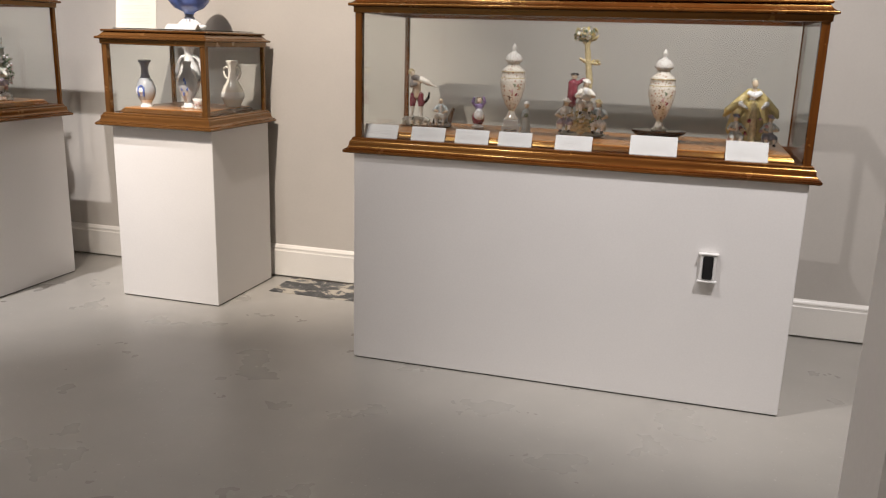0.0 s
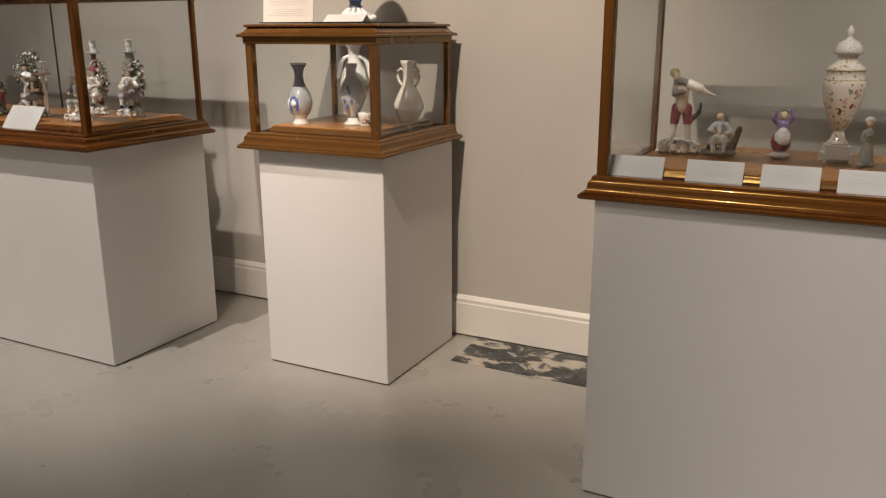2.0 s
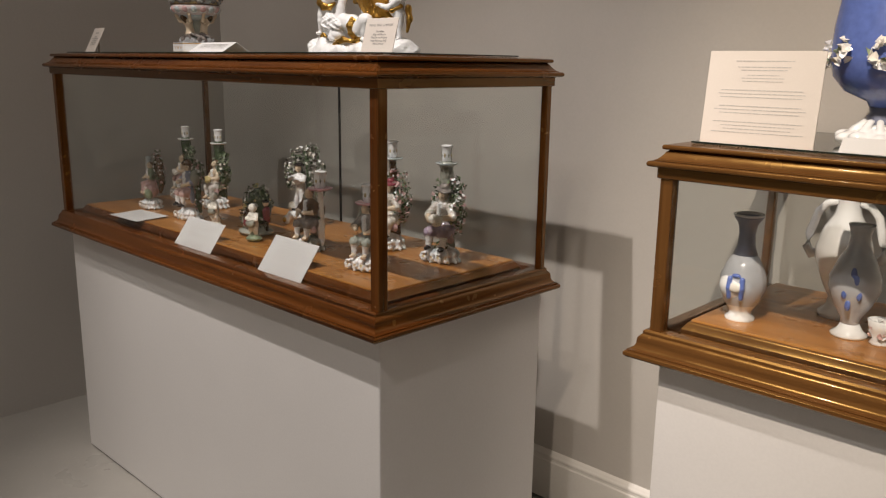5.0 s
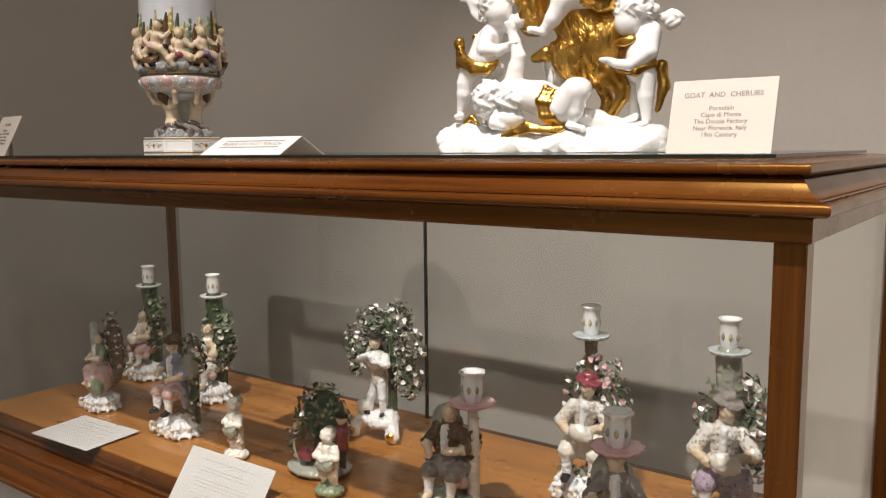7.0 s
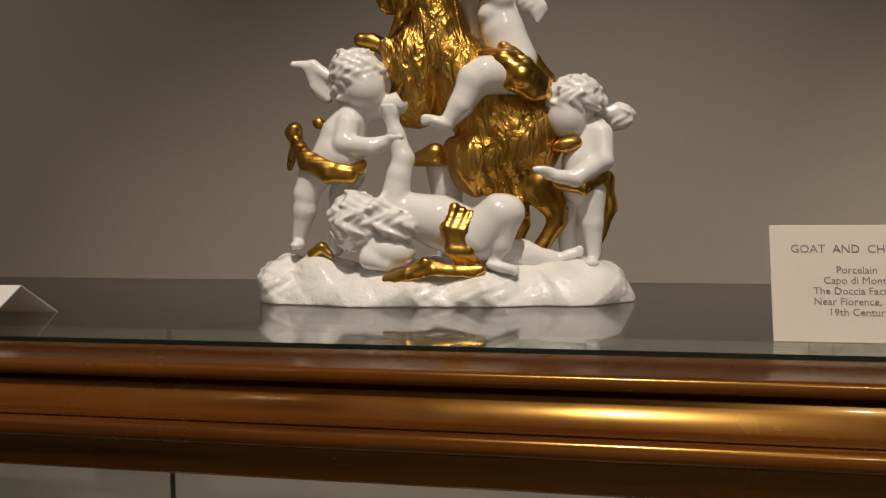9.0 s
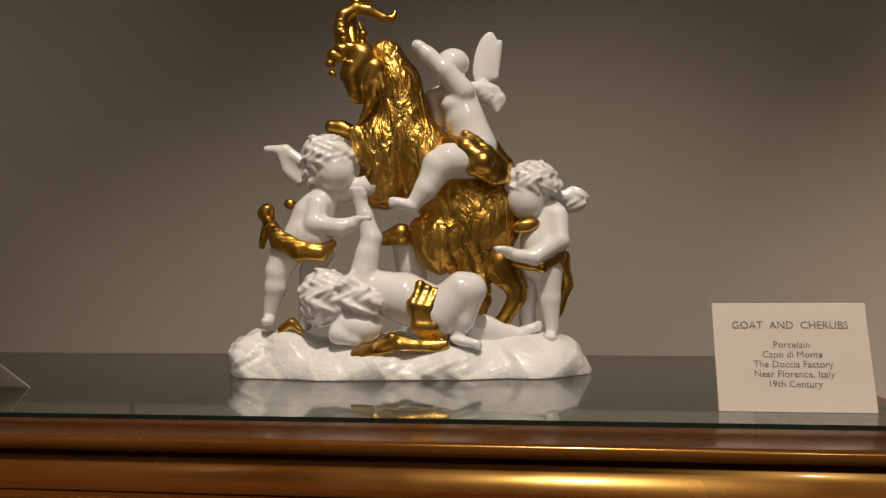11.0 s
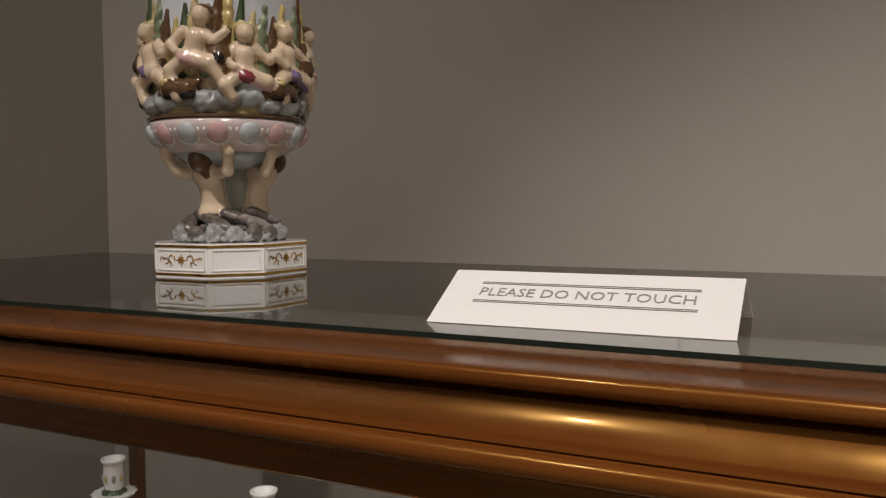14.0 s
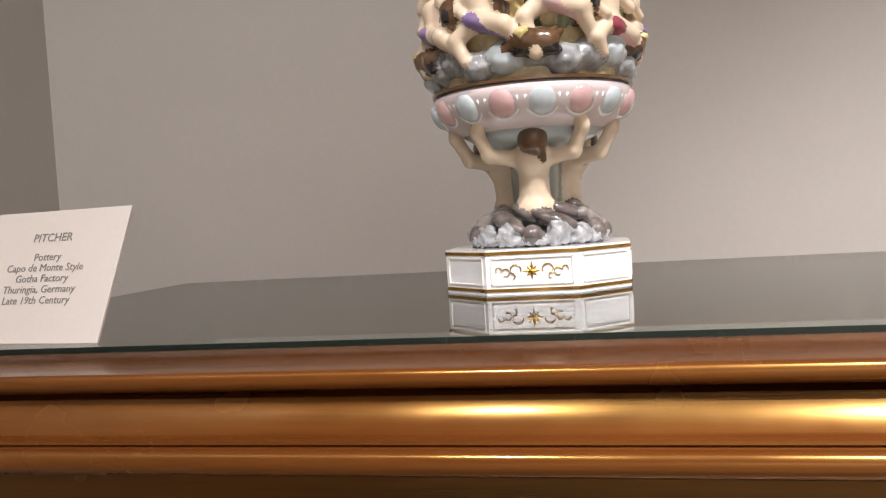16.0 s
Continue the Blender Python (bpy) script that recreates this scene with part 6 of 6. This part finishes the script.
v2 = thing("grey_vase", "slender grey-blue vase with a white foot and cobalt spray", "vase", (-2.690, 3.630, SB))
part("body", lathe(bmesh.new(), [(0.018, 0.026), (0.020, 0.040), (0.038, 0.070), (0.051, 0.105), (0.050, 0.130), (0.036, 0.165), (0.022, 0.190), (0.019, 0.215), (0.024, 0.235), (0.026, 0.240), (0.016, 0.235)], 40), M["grey_blue"], v2, smooth=True)
part("foot", lathe(bmesh.new(), [(0.036, 0), (0.037, 0.006), (0.026, 0.014), (0.018, 0.028)], 36), M["white"], v2, "white glazed foot", smooth=True)
s = Sculpt(0.0018, 0.003)
for a, z in ((-95, 0.10), (-70, 0.13), (-60, 0.10), (-85, 0.075), (-78, 0.145)):
    r = 0.049 - abs(z - 0.115) * 0.15
    s.egg("cobalt", (r * math.cos(radians(a)), r * math.sin(radians(a)), z), (0.006, 0.005, 0.012))
ob = new("relief", s.mesh("relief"))
ob.parent = v2
tagged(ob, "cobalt blue flower spray")

v3 = thing("tall_handled_vase", "tall white porcelain vase with scrolled handles", "vase", (-2.760, 3.760, SB))
part("body", lathe(bmesh.new(), [(0.040, 0), (0.042, 0.010), (0.026, 0.024), (0.022, 0.045), (0.040, 0.080), (0.058, 0.130), (0.060, 0.160), (0.046, 0.205), (0.028, 0.235), (0.022, 0.265), (0.026, 0.295), (0.042, 0.312), (0.044, 0.318), (0.034, 0.314)], 40), M["white"], v3, smooth=True)
for sd in (-1, 1):
    bm = tube(bmesh.new(), [(sd * x, 0, z) for x, z in ((0.024, 0.262), (0.046, 0.256), (0.064, 0.236), (0.072, 0.205), (0.080, 0.180), (0.082, 0.150), (0.070, 0.132), (0.060, 0.140))], 0.008, 0.011, 10)
    part("handle", bm, M["white"], v3, smooth=True)

v4 = thing("amphora", "white porcelain amphora with two loop handles", "vase", (-2.548, 3.835, SB))
part("body", lathe(bmesh.new(), [(0.038, 0), (0.040, 0.008), (0.052, 0.030), (0.061, 0.060), (0.058, 0.085), (0.042, 0.118), (0.027, 0.145), (0.021, 0.175), (0.022, 0.215), (0.030, 0.232), (0.032, 0.240), (0.030, 0.246), (0.022, 0.240)], 40), M["bisque"], v4, smooth=True)
part("leaf_relief", lathe(bmesh.new(), [(0.0560, 0.040), (0.0625, 0.052), (0.0632, 0.068), (0.0605, 0.080)], 14, caps=False), M["white"], v4, "raised leaf band")
for sd in (-1, 1):
    bm = tube(bmesh.new(), [(sd * x, 0, z) for x, z in ((0.022, 0.205), (0.034, 0.212), (0.048, 0.204), (0.052, 0.185), (0.046, 0.165), (0.034, 0.150), (0.026, 0.142))], 0.0055, 0.0065, 10)
    part("handle", bm, M["bisque"], v4, smooth=True)

cup = thing("flower_cup", "small white cup encrusted with pink flowers", "cup", (-2.625, 3.615, SB))
me = mesh_of(lathe(bmesh.new(), [(0.018, 0), (0.020, 0.004), (0.014, 0.012), (0.022, 0.030), (0.027, 0.052), (0.024, 0.053), (0.018, 0.03)], 28), "cup", M["white"], True)
foliage(me, random.Random(3), [((0, 0, 0.030), (0.025, 0.025, 0.022), 40)], blooms=("pink", "white"), size=0.010, share=0.8)
ob = new("bowl", me)
ob.parent = cup

TB = 1.402
sign = card_block("text_panel", "ivory typed text panel standing on the small case", 0.235, 0.188, 0.003, (-2.865, 3.468, TB), 0, 6, M["card"], "text panel")
easel(sign, 0.188, 0.06)
for z, n in ((0.168, 0.12), (0.156, 0.17), (0.150, 0.10)):
    bars(sign, [z], n, pose(0, 0, 0.0004), M["faint"], rnd, 0.0016)
bars(sign, [0.140, 0.134, 0.128], 0.10, pose(0, 0, 0.0004), M["faint"], rnd, 0.0012)
bars(sign, [0.110, 0.103, 0.096, 0.078, 0.071, 0.064, 0.046, 0.039, 0.032, 0.025], 0.205, pose(0, 0, 0.0004), M["faint"], rnd, 0.0014)
tent_sign((-2.628, 3.520, TB), 8, 0.160, 0.026, 0.040, "small white folded card on the glass", False)

urn = thing("blue_flower_urn", "cobalt blue porcelain urn wreathed in white flowers", "urn", (-2.700, 3.690, TB))
part("bowl", lathe(bmesh.new(), [(0.022, 0.075), (0.030, 0.090), (0.075, 0.110), (0.100, 0.140), (0.108, 0.180), (0.106, 0.240), (0.098, 0.300), (0.084, 0.350), (0.062, 0.390), (0.036, 0.412), (0.012, 0.420), (0.001, 0.420)], 44), M["cobalt"], urn, smooth=True)
part("stem", lathe(bmesh.new(), [(0.030, 0.044), (0.024, 0.052), (0.028, 0.060), (0.021, 0.066), (0.024, 0.078)], 32), M["slate"], urn, "dark stem", smooth=True)
s = Sculpt(0.0024, 0.004)
s.egg("white", (0, 0, 0.016), (0.074, 0.066, 0.022)).bar("white", ((0, 0, 0.02), 0.034), ((0, 0, 0.046), 0.024))
for k in range(10):
    a = 2 * math.pi * k / 10
    s.egg("white", (0.068 * math.cos(a), 0.060 * math.sin(a), 0.014 + 0.004 * (k % 2)), (0.018, 0.018, 0.012)).bar("white", ((0.05 * math.cos(a), 0.046 * math.sin(a), 0.03), 0.008), ((0.03 * math.cos(a), 0.03 * math.sin(a), 0.048), 0.007))
ob = new("foot", s.mesh("foot"))
ob.parent = urn
tagged(ob, "white rocaille foot")
me = bpy.data.meshes.new("flower_wreath")
me.materials.append(M["white"])
foliage(me, random.Random(8), [((0.108 * math.cos(a * 0.7), 0.108 * math.sin(a * 0.7), 0.185), (0.020, 0.020, 0.028), 30) for a in range(9)], leaves=("leaf", "white"), blooms=("white", "bisque"), size=0.016, share=0.8)
ob = new("flower_wreath", me)
ob.parent = urn
tagged(ob, "white and cream flowers in high relief", kind="stuff")

# ---- housings under the ceiling: track lights and the two added fill lamps ----
for at, to, watts, degrees, colour, edge in LAMPS:
    lamp = thing("track_or_fill_light", "black spotlight under the ceiling, on a track lamp or an added fill lamp", "spotlight", (at[0], at[1], CEIL - 0.002), 0, "track lights")
    aim = (Vector(to) - Vector(at)).normalized()
    q = Matrix.Translation((0, 0, at[2] - CEIL + 0.002)) @ aim.to_track_quat("-Z", "Y").to_matrix().to_4x4()
    bm = lathe(bmesh.new(), [(0.020, 0.16), (0.040, 0.14), (0.044, 0.03), (0.050, 0.022), (0.050, -0.01), (0.046, -0.01), (0.040, 0.03)], 24, caps=False)
    part("housing", bm, M["iron_and_shade"], lamp).matrix_basis = q
    part("stem", box(bmesh.new(), -0.008, 0.008, -0.008, 0.008, at[2] - CEIL + 0.10, 0.0), M["iron_and_shade"], lamp)
    part("adapter", box(bmesh.new(), -0.03, 0.03, -0.016, 0.016, -0.022, 0.001), M["iron_and_shade"], lamp)
